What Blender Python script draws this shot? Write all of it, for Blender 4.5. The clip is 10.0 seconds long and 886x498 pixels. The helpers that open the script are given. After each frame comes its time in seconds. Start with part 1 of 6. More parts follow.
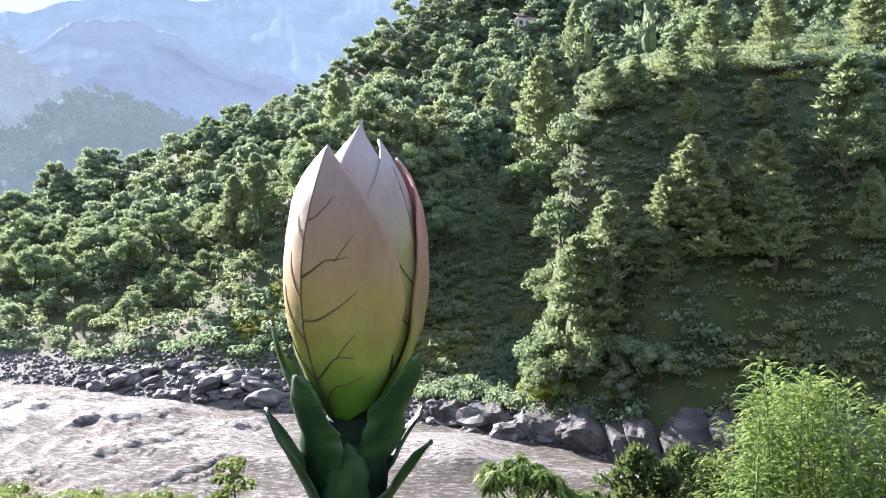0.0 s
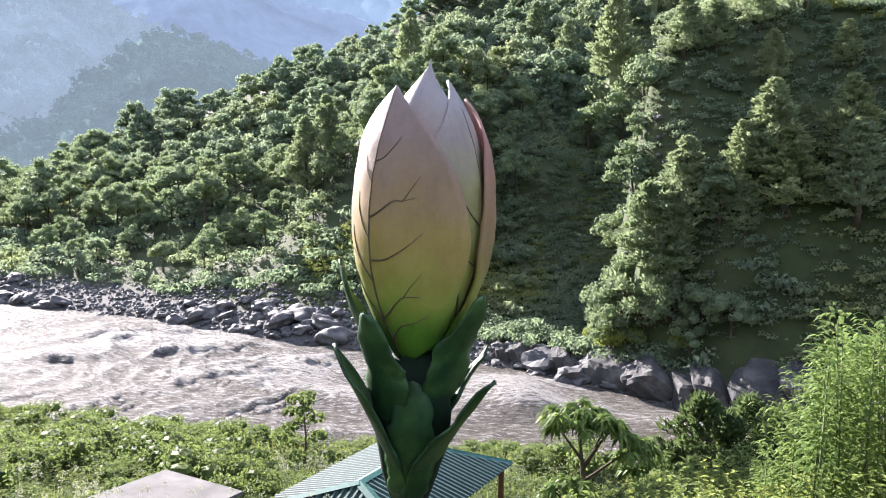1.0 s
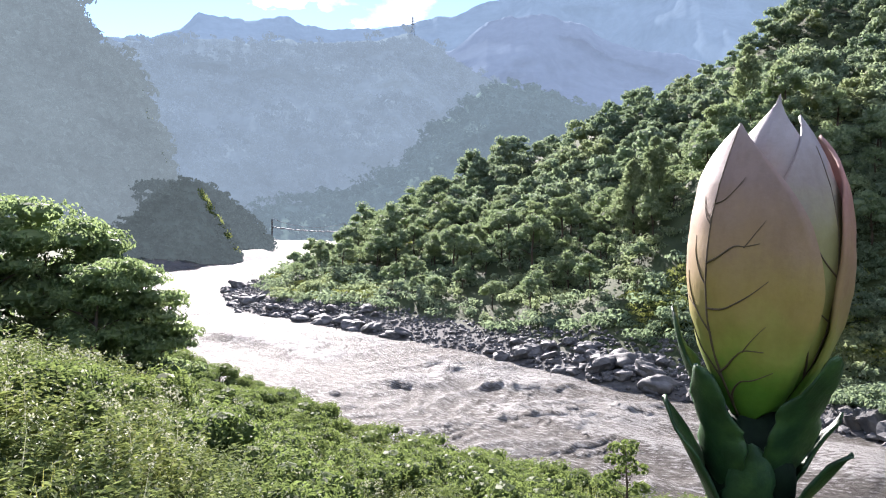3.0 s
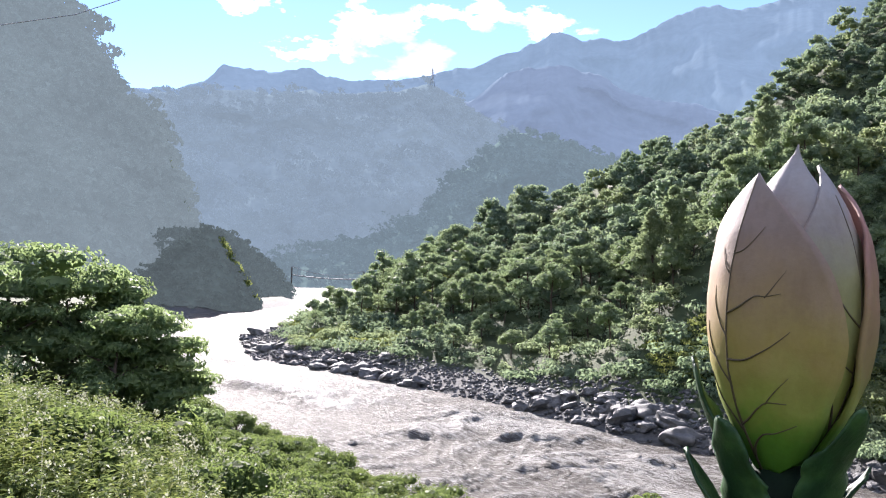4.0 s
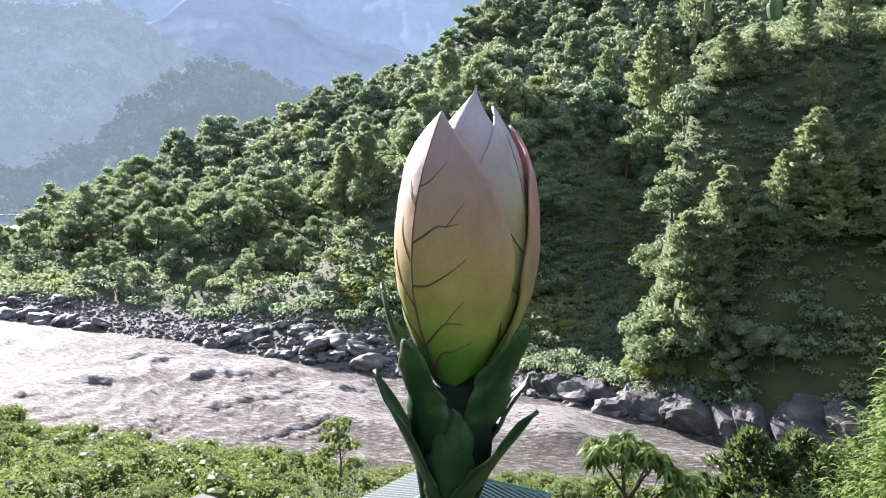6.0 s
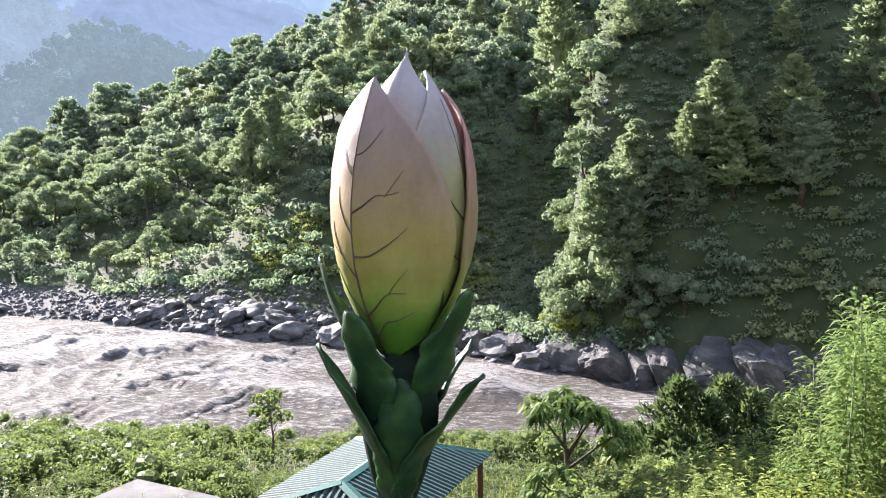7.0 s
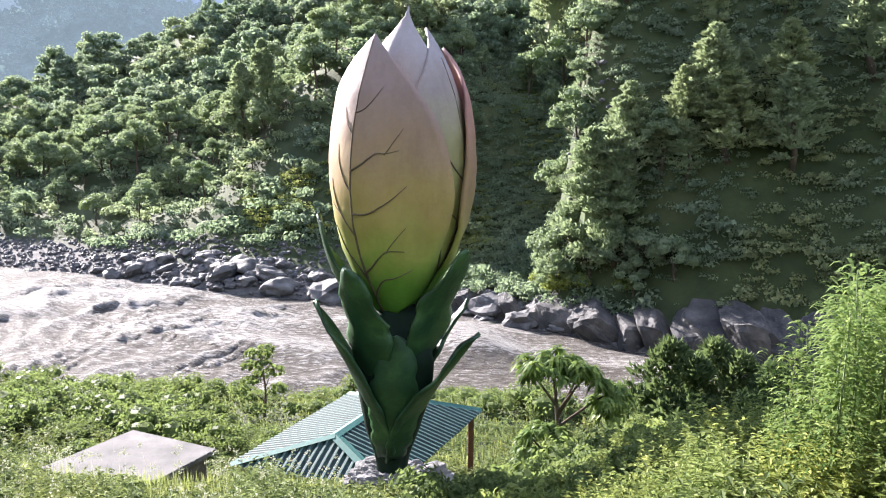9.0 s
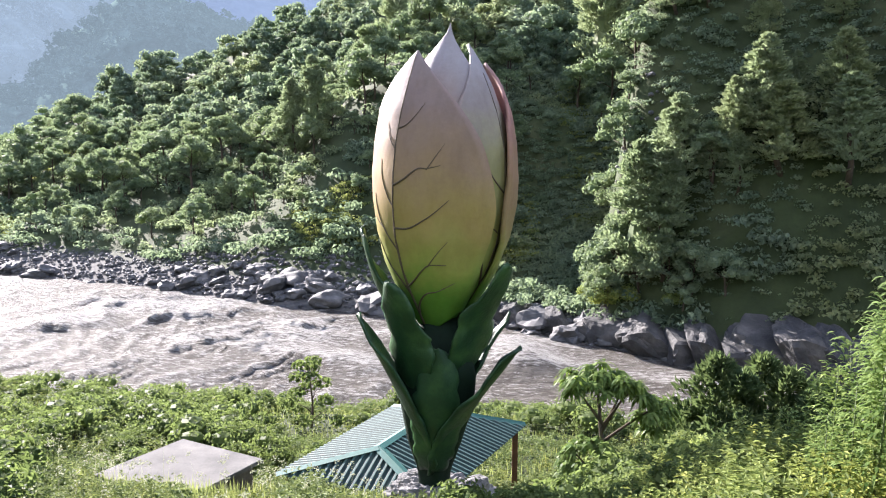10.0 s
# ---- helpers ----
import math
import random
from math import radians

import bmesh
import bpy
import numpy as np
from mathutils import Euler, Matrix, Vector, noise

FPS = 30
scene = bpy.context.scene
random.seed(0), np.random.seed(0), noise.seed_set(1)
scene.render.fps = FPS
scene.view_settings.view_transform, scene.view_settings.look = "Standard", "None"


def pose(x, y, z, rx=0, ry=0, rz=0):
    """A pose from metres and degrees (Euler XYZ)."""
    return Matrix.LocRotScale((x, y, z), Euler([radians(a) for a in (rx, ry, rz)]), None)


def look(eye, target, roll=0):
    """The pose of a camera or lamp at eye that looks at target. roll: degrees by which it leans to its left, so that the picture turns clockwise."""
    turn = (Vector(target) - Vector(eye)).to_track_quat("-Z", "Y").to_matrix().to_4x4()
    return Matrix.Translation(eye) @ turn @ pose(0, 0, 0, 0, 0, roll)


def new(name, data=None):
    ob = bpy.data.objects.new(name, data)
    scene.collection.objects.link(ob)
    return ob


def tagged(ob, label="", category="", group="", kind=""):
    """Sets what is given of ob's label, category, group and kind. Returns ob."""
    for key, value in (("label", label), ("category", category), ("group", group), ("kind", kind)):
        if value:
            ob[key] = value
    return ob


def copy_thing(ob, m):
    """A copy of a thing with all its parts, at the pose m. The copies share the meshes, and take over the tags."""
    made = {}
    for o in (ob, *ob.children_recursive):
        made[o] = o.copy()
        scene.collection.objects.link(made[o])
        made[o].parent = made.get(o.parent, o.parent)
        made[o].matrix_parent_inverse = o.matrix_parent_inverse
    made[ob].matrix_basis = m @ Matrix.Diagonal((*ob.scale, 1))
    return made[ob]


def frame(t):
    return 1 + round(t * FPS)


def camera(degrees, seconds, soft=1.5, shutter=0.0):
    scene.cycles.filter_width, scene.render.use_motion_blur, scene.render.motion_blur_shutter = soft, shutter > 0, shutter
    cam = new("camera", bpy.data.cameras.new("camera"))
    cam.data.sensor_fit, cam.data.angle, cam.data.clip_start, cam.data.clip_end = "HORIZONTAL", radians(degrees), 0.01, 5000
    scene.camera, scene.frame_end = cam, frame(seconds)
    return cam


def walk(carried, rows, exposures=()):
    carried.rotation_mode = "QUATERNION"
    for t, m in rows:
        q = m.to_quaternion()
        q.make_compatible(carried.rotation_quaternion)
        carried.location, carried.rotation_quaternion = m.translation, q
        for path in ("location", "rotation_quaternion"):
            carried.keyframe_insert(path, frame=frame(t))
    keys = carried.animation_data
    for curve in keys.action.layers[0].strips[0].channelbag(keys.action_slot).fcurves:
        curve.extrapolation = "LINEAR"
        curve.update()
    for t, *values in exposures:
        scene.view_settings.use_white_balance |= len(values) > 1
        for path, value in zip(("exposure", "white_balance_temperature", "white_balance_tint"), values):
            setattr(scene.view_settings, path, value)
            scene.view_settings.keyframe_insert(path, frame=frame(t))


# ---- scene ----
# River level is z = 0; the camera stands on the roadside about 18 m above it and looks along +y.
cam = camera(57.31, 10.0, soft=1.1)
PATH = [
    (0.0, pose(0.00, -0.00, 18.00, 88.70, 0.00, 0.00)),
    (0.5, pose(0.01, 0.01, 17.98, 86.67, -0.41, 2.24)),
    (1.0, pose(0.04, -0.03, 17.98, 84.66, -0.80, 4.89)),
    (1.5, pose(0.06, 0.02, 17.98, 85.09, -0.97, 14.45)),
    (2.0, pose(-0.06, 0.09, 17.95, 85.36, -1.96, 21.65)),
    (2.5, pose(-0.19, 0.13, 17.98, 86.20, -0.63, 21.21)),
    (3.0, pose(-0.18, 0.16, 17.97, 87.37, -0.94, 27.51)),
    (3.2, pose(-0.16, 0.15, 17.97, 87.85, -1.19, 28.49)),
    (4.5, pose(-0.15, 0.14, 17.98, 91.75, -0.67, 28.33)),
    (5.0, pose(-0.14, 0.08, 17.97, 90.42, -0.89, 22.61)),
    (5.5, pose(-0.13, 0.07, 17.96, 88.28, -1.01, 13.98)),
    (6.0, pose(-0.15, 0.10, 17.92, 86.61, -1.37, 7.39)),
    (6.2, pose(-0.23, 0.12, 17.95, 86.52, -1.30, 7.68)),
    (7.3, pose(-0.92, 0.23, 18.07, 82.58, 0.44, -1.33)),
    (7.5, pose(-0.95, 0.23, 18.06, 81.86, -0.32, -1.44)),
    (8.0, pose(-0.95, 0.23, 18.05, 79.96, -1.50, 0.37)),
    (8.5, pose(-0.95, 0.20, 18.07, 80.52, -1.19, 0.97)),
    (9.0, pose(-0.95, 0.12, 18.09, 80.92, -0.34, 0.28)),
    (9.5, pose(-0.87, 0.09, 18.08, 81.72, 0.66, 0.90)),
    (10.0, pose(-0.80, 0.01, 18.12, 81.84, 0.09, 3.69)),
]
# the phone's metering opens up as the bright valley leaves the view
EXPOSURES = [(0.0, 2.70, 6300, 20), (1.0, 2.57, 6300, 20), (1.5, 2.31, 6300, 20), (2.0, 2.35, 6300, 20), (3.0, 2.26, 6300, 20), (4.5, 2.14, 6300, 20), (5.5, 2.35, 6300, 20), (6.0, 2.48, 6300, 20), (7.5, 2.72, 6300, 20), (9.0, 2.72, 6300, 20), (10.0, 2.60, 6300, 20)]
walk(cam, PATH, EXPOSURES)

# ---- sky and sun ----
SUN_LEFT, SUN_UP = 41.0, 25.5
to_sun = Vector((-math.sin(radians(SUN_LEFT)) * math.cos(radians(SUN_UP)), math.cos(radians(SUN_LEFT)) * math.cos(radians(SUN_UP)), math.sin(radians(SUN_UP))))
sun_data = bpy.data.lights.new("sun", "SUN")
sun_data.energy, sun_data.angle, sun_data.color = 4.5, radians(0.6), (1.0, 0.95, 0.87)
sun = new("sun", sun_data)
sun.matrix_world = look((0, 0, 400), Vector((0, 0, 400)) - to_sun)

world = bpy.data.worlds.new("world")
scene.world = world
world.use_nodes = True
wn, wl = world.node_tree.nodes, world.node_tree.links
wn.clear()
w_out = wn.new("ShaderNodeOutputWorld")
w_bg = wn.new("ShaderNodeBackground")
w_sky = wn.new("ShaderNodeTexSky")
w_sky.sky_type, w_sky.sun_disc = "NISHITA", False
w_sky.sun_elevation, w_sky.sun_rotation = radians(SUN_UP), radians(-SUN_LEFT)
w_sky.altitude, w_sky.air_density, w_sky.dust_density, w_sky.ozone_density = 1500, 0.65, 0.02, 2.5
w_bg.inputs["Strength"].default_value = 0.075
# broken cumulus above the ridges: (bearing, rise, half width, half height) in degrees
CLOUDS = [(34.9, 15.6, 6.0, 3.4), (31.0, 13.6, 4.5, 2.2), (23.0, 16.4, 4.6, 1.4), (26.0, 18.6, 2.2, 0.7), (43.5, 16.6, 2.6, 0.9), (3.0, 18.6, 2.5, 0.8)]
w_co = wn.new("ShaderNodeTexCoord")


def w_math(op, a, b):
    q = wn.new("ShaderNodeMath")
    q.operation = op
    for k, v in enumerate((a, b)):
        if isinstance(v, float):
            q.inputs[k].default_value = v
        else:
            wl.new(v, q.inputs[k])
    return q.outputs[0]


def w_noise(scale, detail, stretch):
    mp, no = wn.new("ShaderNodeMapping"), wn.new("ShaderNodeTexNoise")
    mp.inputs["Scale"].default_value = stretch
    no.inputs["Scale"].default_value, no.inputs["Detail"].default_value, no.inputs["Roughness"].default_value = scale, detail, 0.6
    wl.new(w_co.outputs["Generated"], mp.inputs["Vector"])
    wl.new(mp.outputs["Vector"], no.inputs["Vector"])
    return no.outputs["Fac"]


cover = None
for c_az, c_up, c_wide, c_tall in CLOUDS:
    sub, mul, ln = (wn.new("ShaderNodeVectorMath") for _ in range(3))
    sub.operation, mul.operation, ln.operation = "SUBTRACT", "MULTIPLY", "LENGTH"
    ca, ce = radians(c_az), radians(c_up)
    sub.inputs[1].default_value = (-math.sin(ca) * math.cos(ce), math.cos(ca) * math.cos(ce), math.sin(ce))
    mul.inputs[1].default_value = (1 / radians(c_wide), 1 / radians(c_wide), 1 / radians(c_tall))
    wl.new(w_co.outputs["Generated"], sub.inputs[0])
    wl.new(sub.outputs["Vector"], mul.inputs[0])
    wl.new(mul.outputs["Vector"], ln.inputs[0])
    bank_of = w_math("SUBTRACT", 1.0, ln.outputs["Value"])
    cover = bank_of if cover is None else w_math("MAXIMUM", cover, bank_of)
# over the head and behind the road unseen cumulus is added as fill light, half covering the sky; a clear window hangs
# over the valley
w_gap = wn.new("ShaderNodeVectorMath")
w_gap.operation = "DISTANCE"
w_gap.inputs[1].default_value = (-math.sin(radians(25)) * 0.97, math.cos(radians(25)) * 0.97, 0.2)
wl.new(w_co.outputs["Generated"], w_gap.inputs[0])
w_field = wn.new("ShaderNodeMapRange")
w_field.inputs["From Min"].default_value, w_field.inputs["From Max"].default_value = 0.35, 0.95
w_field.inputs["To Min"].default_value, w_field.inputs["To Max"].default_value = -0.9, 0.3
wl.new(w_gap.outputs["Value"], w_field.inputs["Value"])
cover = w_math("MAXIMUM", cover, w_field.outputs["Result"])
w_ramp = wn.new("ShaderNodeValToRGB")
w_ramp.color_ramp.elements[0].position, w_ramp.color_ramp.elements[1].position = 0.56, 0.68
wl.new(w_math("ADD", w_noise(13.0, 12, (1.0, 1.0, 2.2)), w_math("MULTIPLY", cover, 0.24)), w_ramp.inputs["Fac"])
w_body = wn.new("ShaderNodeValToRGB")
for el, (p, c) in zip(w_body.color_ramp.elements, ((0.44, (3.6, 4.4, 5.8, 1)), (0.52, (12.0, 12.2, 12.6, 1)))):
    el.position, el.color = p, c
wl.new(w_noise(9.0, 5, (1.0, 1.0, 1.5)), w_body.inputs["Fac"])
w_mix = wn.new("ShaderNodeMixRGB")
wl.new(w_ramp.outputs["Color"], w_mix.inputs["Fac"])
wl.new(w_sky.outputs["Color"], w_mix.inputs["Color1"])
wl.new(w_body.outputs["Color"], w_mix.inputs["Color2"])
wl.new(w_mix.outputs["Color"], w_bg.inputs["Color"])
wl.new(w_bg.outputs["Background"], w_out.inputs["Surface"])


# ---- materials ----
def nodes_of(name):
    m = bpy.data.materials.new(name)
    m.use_nodes = True
    m.node_tree.nodes.clear()
    return m, m.node_tree.nodes, m.node_tree.links


def noise_node(n, l, scale, detail=5, rough=0.55, coords="Object", stretch=(1, 1, 1)):
    co, mp, no = n.new("ShaderNodeTexCoord"), n.new("ShaderNodeMapping"), n.new("ShaderNodeTexNoise")
    mp.inputs["Scale"].default_value = stretch
    no.inputs["Scale"].default_value, no.inputs["Detail"].default_value, no.inputs["Roughness"].default_value = scale, detail, rough
    l.new(co.outputs[coords], mp.inputs["Vector"])
    l.new(mp.outputs["Vector"], no.inputs["Vector"])
    return no.outputs["Fac"]


def ramp(n, l, fac, stops):
    r = n.new("ShaderNodeValToRGB")
    e = r.color_ramp.elements
    while len(e) < len(stops):
        e.new(0.5)
    for el, (p, c) in zip(e, stops):
        el.position, el.color = p, (*c, 1)
    l.new(fac, r.inputs["Fac"])
    return r.outputs["Color"]


def mix_rgb(n, l, fac, a, b, blend="MIX"):
    m = n.new("ShaderNodeMixRGB")
    m.blend_type = blend
    for key, v in (("Fac", fac), ("Color1", a), ("Color2", b)):
        if isinstance(v, (float, int)):
            m.inputs[key].default_value = v
        elif isinstance(v, tuple):
            m.inputs[key].default_value = (*v, 1)
        else:
            l.new(v, m.inputs[key])
    return m.outputs["Color"]


def bump_node(n, l, height, strength, dist):
    b = n.new("ShaderNodeBump")
    b.inputs["Strength"].default_value, b.inputs["Distance"].default_value = strength, dist
    l.new(height, b.inputs["Height"])
    return b.outputs["Normal"]


def surface(name, stops, scale, fine, rough=0.8, metal=0.0, bump=0.4, dist=0.02, spec=0.4):
    """A two-scale noise material: broad patches through a ramp, finer grain over it."""
    m, n, l = nodes_of(name)
    out, bs = n.new("ShaderNodeOutputMaterial"), n.new("ShaderNodeBsdfPrincipled")
    broad, grain = noise_node(n, l, scale), noise_node(n, l, fine, 6, 0.65)
    col = ramp(n, l, broad, stops)
    col = mix_rgb(n, l, 0.55, col, ramp(n, l, grain, [(0.25, (0.45, 0.45, 0.45)), (0.75, (1, 1, 1))]), "MULTIPLY")
    l.new(col, bs.inputs["Base Color"])
    bs.inputs["Roughness"].default_value, bs.inputs["Metallic"].default_value, bs.inputs["Specular IOR Level"].default_value = rough, metal, spec
    l.new(bump_node(n, l, grain, bump, dist), bs.inputs["Normal"])
    l.new(bs.outputs["BSDF"], out.inputs["Surface"])
    return m


def leaf_material(name, dark, light, through_col, trans=0.4, rough=0.5, patch=0.0, by_object=True):
    """Thin leaves: gloss above, light passing through; each leaf and each plant differs a little."""
    m, n, l = nodes_of(name)
    out, bs, tr, mx = n.new("ShaderNodeOutputMaterial"), n.new("ShaderNodeBsdfPrincipled"), n.new("ShaderNodeBsdfTranslucent"), n.new("ShaderNodeMixShader")
    geo = n.new("ShaderNodeNewGeometry")
    info = n.new("ShaderNodeObjectInfo")
    fac = geo.outputs["Random Per Island"]
    col = ramp(n, l, fac, [(0.0, dark), (1.0, light)])
    if by_object:
        col = mix_rgb(n, l, 0.5, col, ramp(n, l, info.outputs["Random"], [(0.0, (0.62, 0.72, 0.6)), (0.5, (1, 1, 1)), (1.0, (1.25, 1.12, 0.8))]), "MULTIPLY")
    if patch:
        broad = noise_node(n, l, patch, 3)
        col = mix_rgb(n, l, 0.8, col, ramp(n, l, broad, [(0.36, (0.62, 0.74, 0.66)), (0.52, (1, 1, 1)), (0.66, (1.5, 1.25, 0.75))]), "MULTIPLY")
    l.new(col, bs.inputs["Base Color"])
    bs.inputs["Roughness"].default_value, bs.inputs["Specular IOR Level"].default_value = rough + 0.15, 0.07
    tcol = mix_rgb(n, l, 0.5, col, through_col)
    l.new(tcol, tr.inputs["Color"])
    mx.inputs["Fac"].default_value = trans
    l.new(bs.outputs["BSDF"], mx.inputs[1])
    l.new(tr.outputs["BSDF"], mx.inputs[2])
    l.new(mx.outputs["Shader"], out.inputs["Surface"])
    return m


M_SOIL = surface("hillside_soil", [(0.3, (0.024, 0.038, 0.012)), (0.5, (0.042, 0.06, 0.019)), (0.7, (0.062, 0.074, 0.03))], 0.12, 2.2, 0.95, 0, 0.6, 0.1)
# river gravel and silt low down by the water, soil above
sn, sl = M_SOIL.node_tree.nodes, M_SOIL.node_tree.links
s_bs = next(q for q in sn if q.type == "BSDF_PRINCIPLED")
s_geo, s_sep = sn.new("ShaderNodeNewGeometry"), sn.new("ShaderNodeSeparateXYZ")
sl.new(s_geo.outputs["Position"], s_sep.inputs["Vector"])
s_rng = sn.new("ShaderNodeMapRange")
s_rng.inputs["From Min"].default_value, s_rng.inputs["From Max"].default_value = 1.3, 2.5
sl.new(s_sep.outputs["Z"], s_rng.inputs["Value"])
s_old = s_bs.inputs["Base Color"].links[0].from_socket
s_gravel = ramp(sn, sl, noise_node(sn, sl, 1.6, 6, 0.7), [(0.3, (0.04, 0.04, 0.041)), (0.55, (0.085, 0.083, 0.08)), (0.75, (0.14, 0.133, 0.125))])
sl.new(mix_rgb(sn, sl, s_rng.outputs["Result"], s_gravel, s_old), s_bs.inputs["Base Color"])
M_ROCK = surface("river_boulder_stone", [(0.3, (0.06, 0.062, 0.065)), (0.55, (0.115, 0.114, 0.115)), (0.75, (0.21, 0.203, 0.196))], 0.6, 5.0, 0.75, 0, 0.7, 0.06)
M_CLIFF = surface("bank_rock_face", [(0.3, (0.03, 0.031, 0.033)), (0.5, (0.066, 0.065, 0.064)), (0.74, (0.17, 0.16, 0.148))], 0.5, 3.2, 0.8, 0, 0.8, 0.15)
M_CONCRETE = surface("weathered_concrete", [(0.3, (0.075, 0.074, 0.07)), (0.55, (0.125, 0.121, 0.114)), (0.75, (0.175, 0.168, 0.156))], 1.2, 14.0, 0.95, 0, 0.35, 0.015)
M_MOUND = surface("rough_cement_rock", [(0.3, (0.13, 0.13, 0.125)), (0.55, (0.22, 0.215, 0.21)), (0.75, (0.33, 0.32, 0.3))], 1.4, 6.0, 0.9, 0, 0.9, 0.08)
M_DARKWALL = surface("mossy_plaster", [(0.3, (0.06, 0.055, 0.045)), (0.7, (0.16, 0.14, 0.11))], 1.5, 12.0, 0.9, 0, 0.4, 0.02)
M_BARK = surface("bark", [(0.3, (0.06, 0.045, 0.032)), (0.7, (0.14, 0.105, 0.075))], 2.0, 14.0, 0.95, 0, 0.8, 0.03)
M_STEM = surface("green_herb_stem", [(0.3, (0.07, 0.11, 0.03)), (0.7, (0.14, 0.18, 0.06))], 3.0, 18.0, 0.6, 0, 0.2, 0.005)
M_POST = surface("brown_painted_post", [(0.3, (0.13, 0.055, 0.03)), (0.7, (0.22, 0.1, 0.055))], 2.0, 18.0, 0.7, 0, 0.3, 0.01)
M_GROOVE = surface("dark_green_sheet_valley", [(0.3, (0.007, 0.03, 0.027)), (0.7, (0.016, 0.052, 0.047))], 1.2, 9.0, 0.6, 0.0, 0.1, 0.004)
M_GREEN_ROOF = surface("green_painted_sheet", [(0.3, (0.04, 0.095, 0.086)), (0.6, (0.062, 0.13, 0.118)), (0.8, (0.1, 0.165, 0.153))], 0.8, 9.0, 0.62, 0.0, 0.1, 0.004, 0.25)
M_CAP = surface("pale_green_ridge_sheet", [(0.3, (0.026, 0.115, 0.096)), (0.7, (0.045, 0.155, 0.132))], 1.0, 9.0, 0.6, 0.0, 0.1, 0.004, 0.3)
M_STEEL = surface("galvanised_steel", [(0.3, (0.3, 0.3, 0.3)), (0.7, (0.42, 0.42, 0.42))], 1.0, 9.0, 0.5, 0.6, 0.1, 0.01)
M_WHITEWASH = surface("whitewashed_wall", [(0.3, (0.65, 0.62, 0.56)), (0.7, (0.78, 0.76, 0.7))], 0.8, 6.0, 0.85, 0, 0.2, 0.01)
M_TIN = surface("rusty_tin_roof", [(0.3, (0.22, 0.14, 0.1)), (0.7, (0.34, 0.27, 0.22))], 0.8, 6.0, 0.6, 0.2, 0.2, 0.01)
M_VEIN = surface("dark_brown_vein_paint", [(0.3, (0.085, 0.06, 0.042)), (0.7, (0.15, 0.11, 0.07))], 2.0, 20.0, 0.7, 0, 0.2, 0.005)
M_SEPAL = surface("dark_green_enamel", [(0.3, (0.01, 0.036, 0.014)), (0.5, (0.018, 0.062, 0.022)), (0.7, (0.05, 0.12, 0.036))], 1.6, 7.0, 0.5, 0, 0.5, 0.04, 0.4)
M_STALK = surface("blackish_green_enamel", [(0.3, (0.005, 0.014, 0.008)), (0.6, (0.009, 0.026, 0.013)), (0.8, (0.018, 0.045, 0.018))], 0.9, 10.0, 0.75, 0, 0.5, 0.03, 0.2)

# next two leaf colours run paler and bluer, with air haze painted in
L_BROAD = leaf_material("broadleaf_foliage", (0.09, 0.13, 0.085), (0.215, 0.262, 0.16), (0.4, 0.53, 0.24), 0.42, 0.5)
L_FOREST = leaf_material("hill_forest_foliage", (0.098, 0.136, 0.105), (0.22, 0.266, 0.18), (0.38, 0.5, 0.26), 0.42, 0.5, 0.055, False)
L_PINE = leaf_material("pine_needles", (0.15, 0.19, 0.115), (0.29, 0.335, 0.205), (0.42, 0.54, 0.26), 0.34, 0.45)
L_WEED = leaf_material("lush_weed_leaves", (0.045, 0.072, 0.024), (0.185, 0.225, 0.085), (0.36, 0.45, 0.14), 0.32, 0.45, 0.5, False)
L_LUSH = leaf_material("bright_weed_leaves", (0.06, 0.095, 0.026), (0.27, 0.315, 0.105), (0.5, 0.6, 0.17), 0.36, 0.45, 0.6, False)
L_GRASS = leaf_material("grass_blades", (0.09, 0.125, 0.04), (0.25, 0.28, 0.1), (0.44, 0.5, 0.16), 0.36, 0.45, 0.3, False)
L_SHRUB = leaf_material("bank_shrub_leaves", (0.05, 0.08, 0.03), (0.14, 0.18, 0.07), (0.3, 0.4, 0.11), 0.4, 0.45)
L_TALL = leaf_material("bright_lance_leaves", (0.065, 0.115, 0.033), (0.21, 0.285, 0.095), (0.44, 0.57, 0.17), 0.38, 0.4)
L_DARK = leaf_material("dark_glossy_leaves", (0.05, 0.095, 0.03), (0.14, 0.2, 0.06), (0.34, 0.48, 0.08), 0.36, 0.3)
L_CONIC = leaf_material("blackish_green_leaves", (0.035, 0.065, 0.032), (0.11, 0.15, 0.07), (0.2, 0.28, 0.09), 0.3, 0.45)
L_FLOWER = leaf_material("dry_white_flower_heads", (0.3, 0.31, 0.2), (0.5, 0.5, 0.38), (0.5, 0.5, 0.35), 0.3, 0.7)


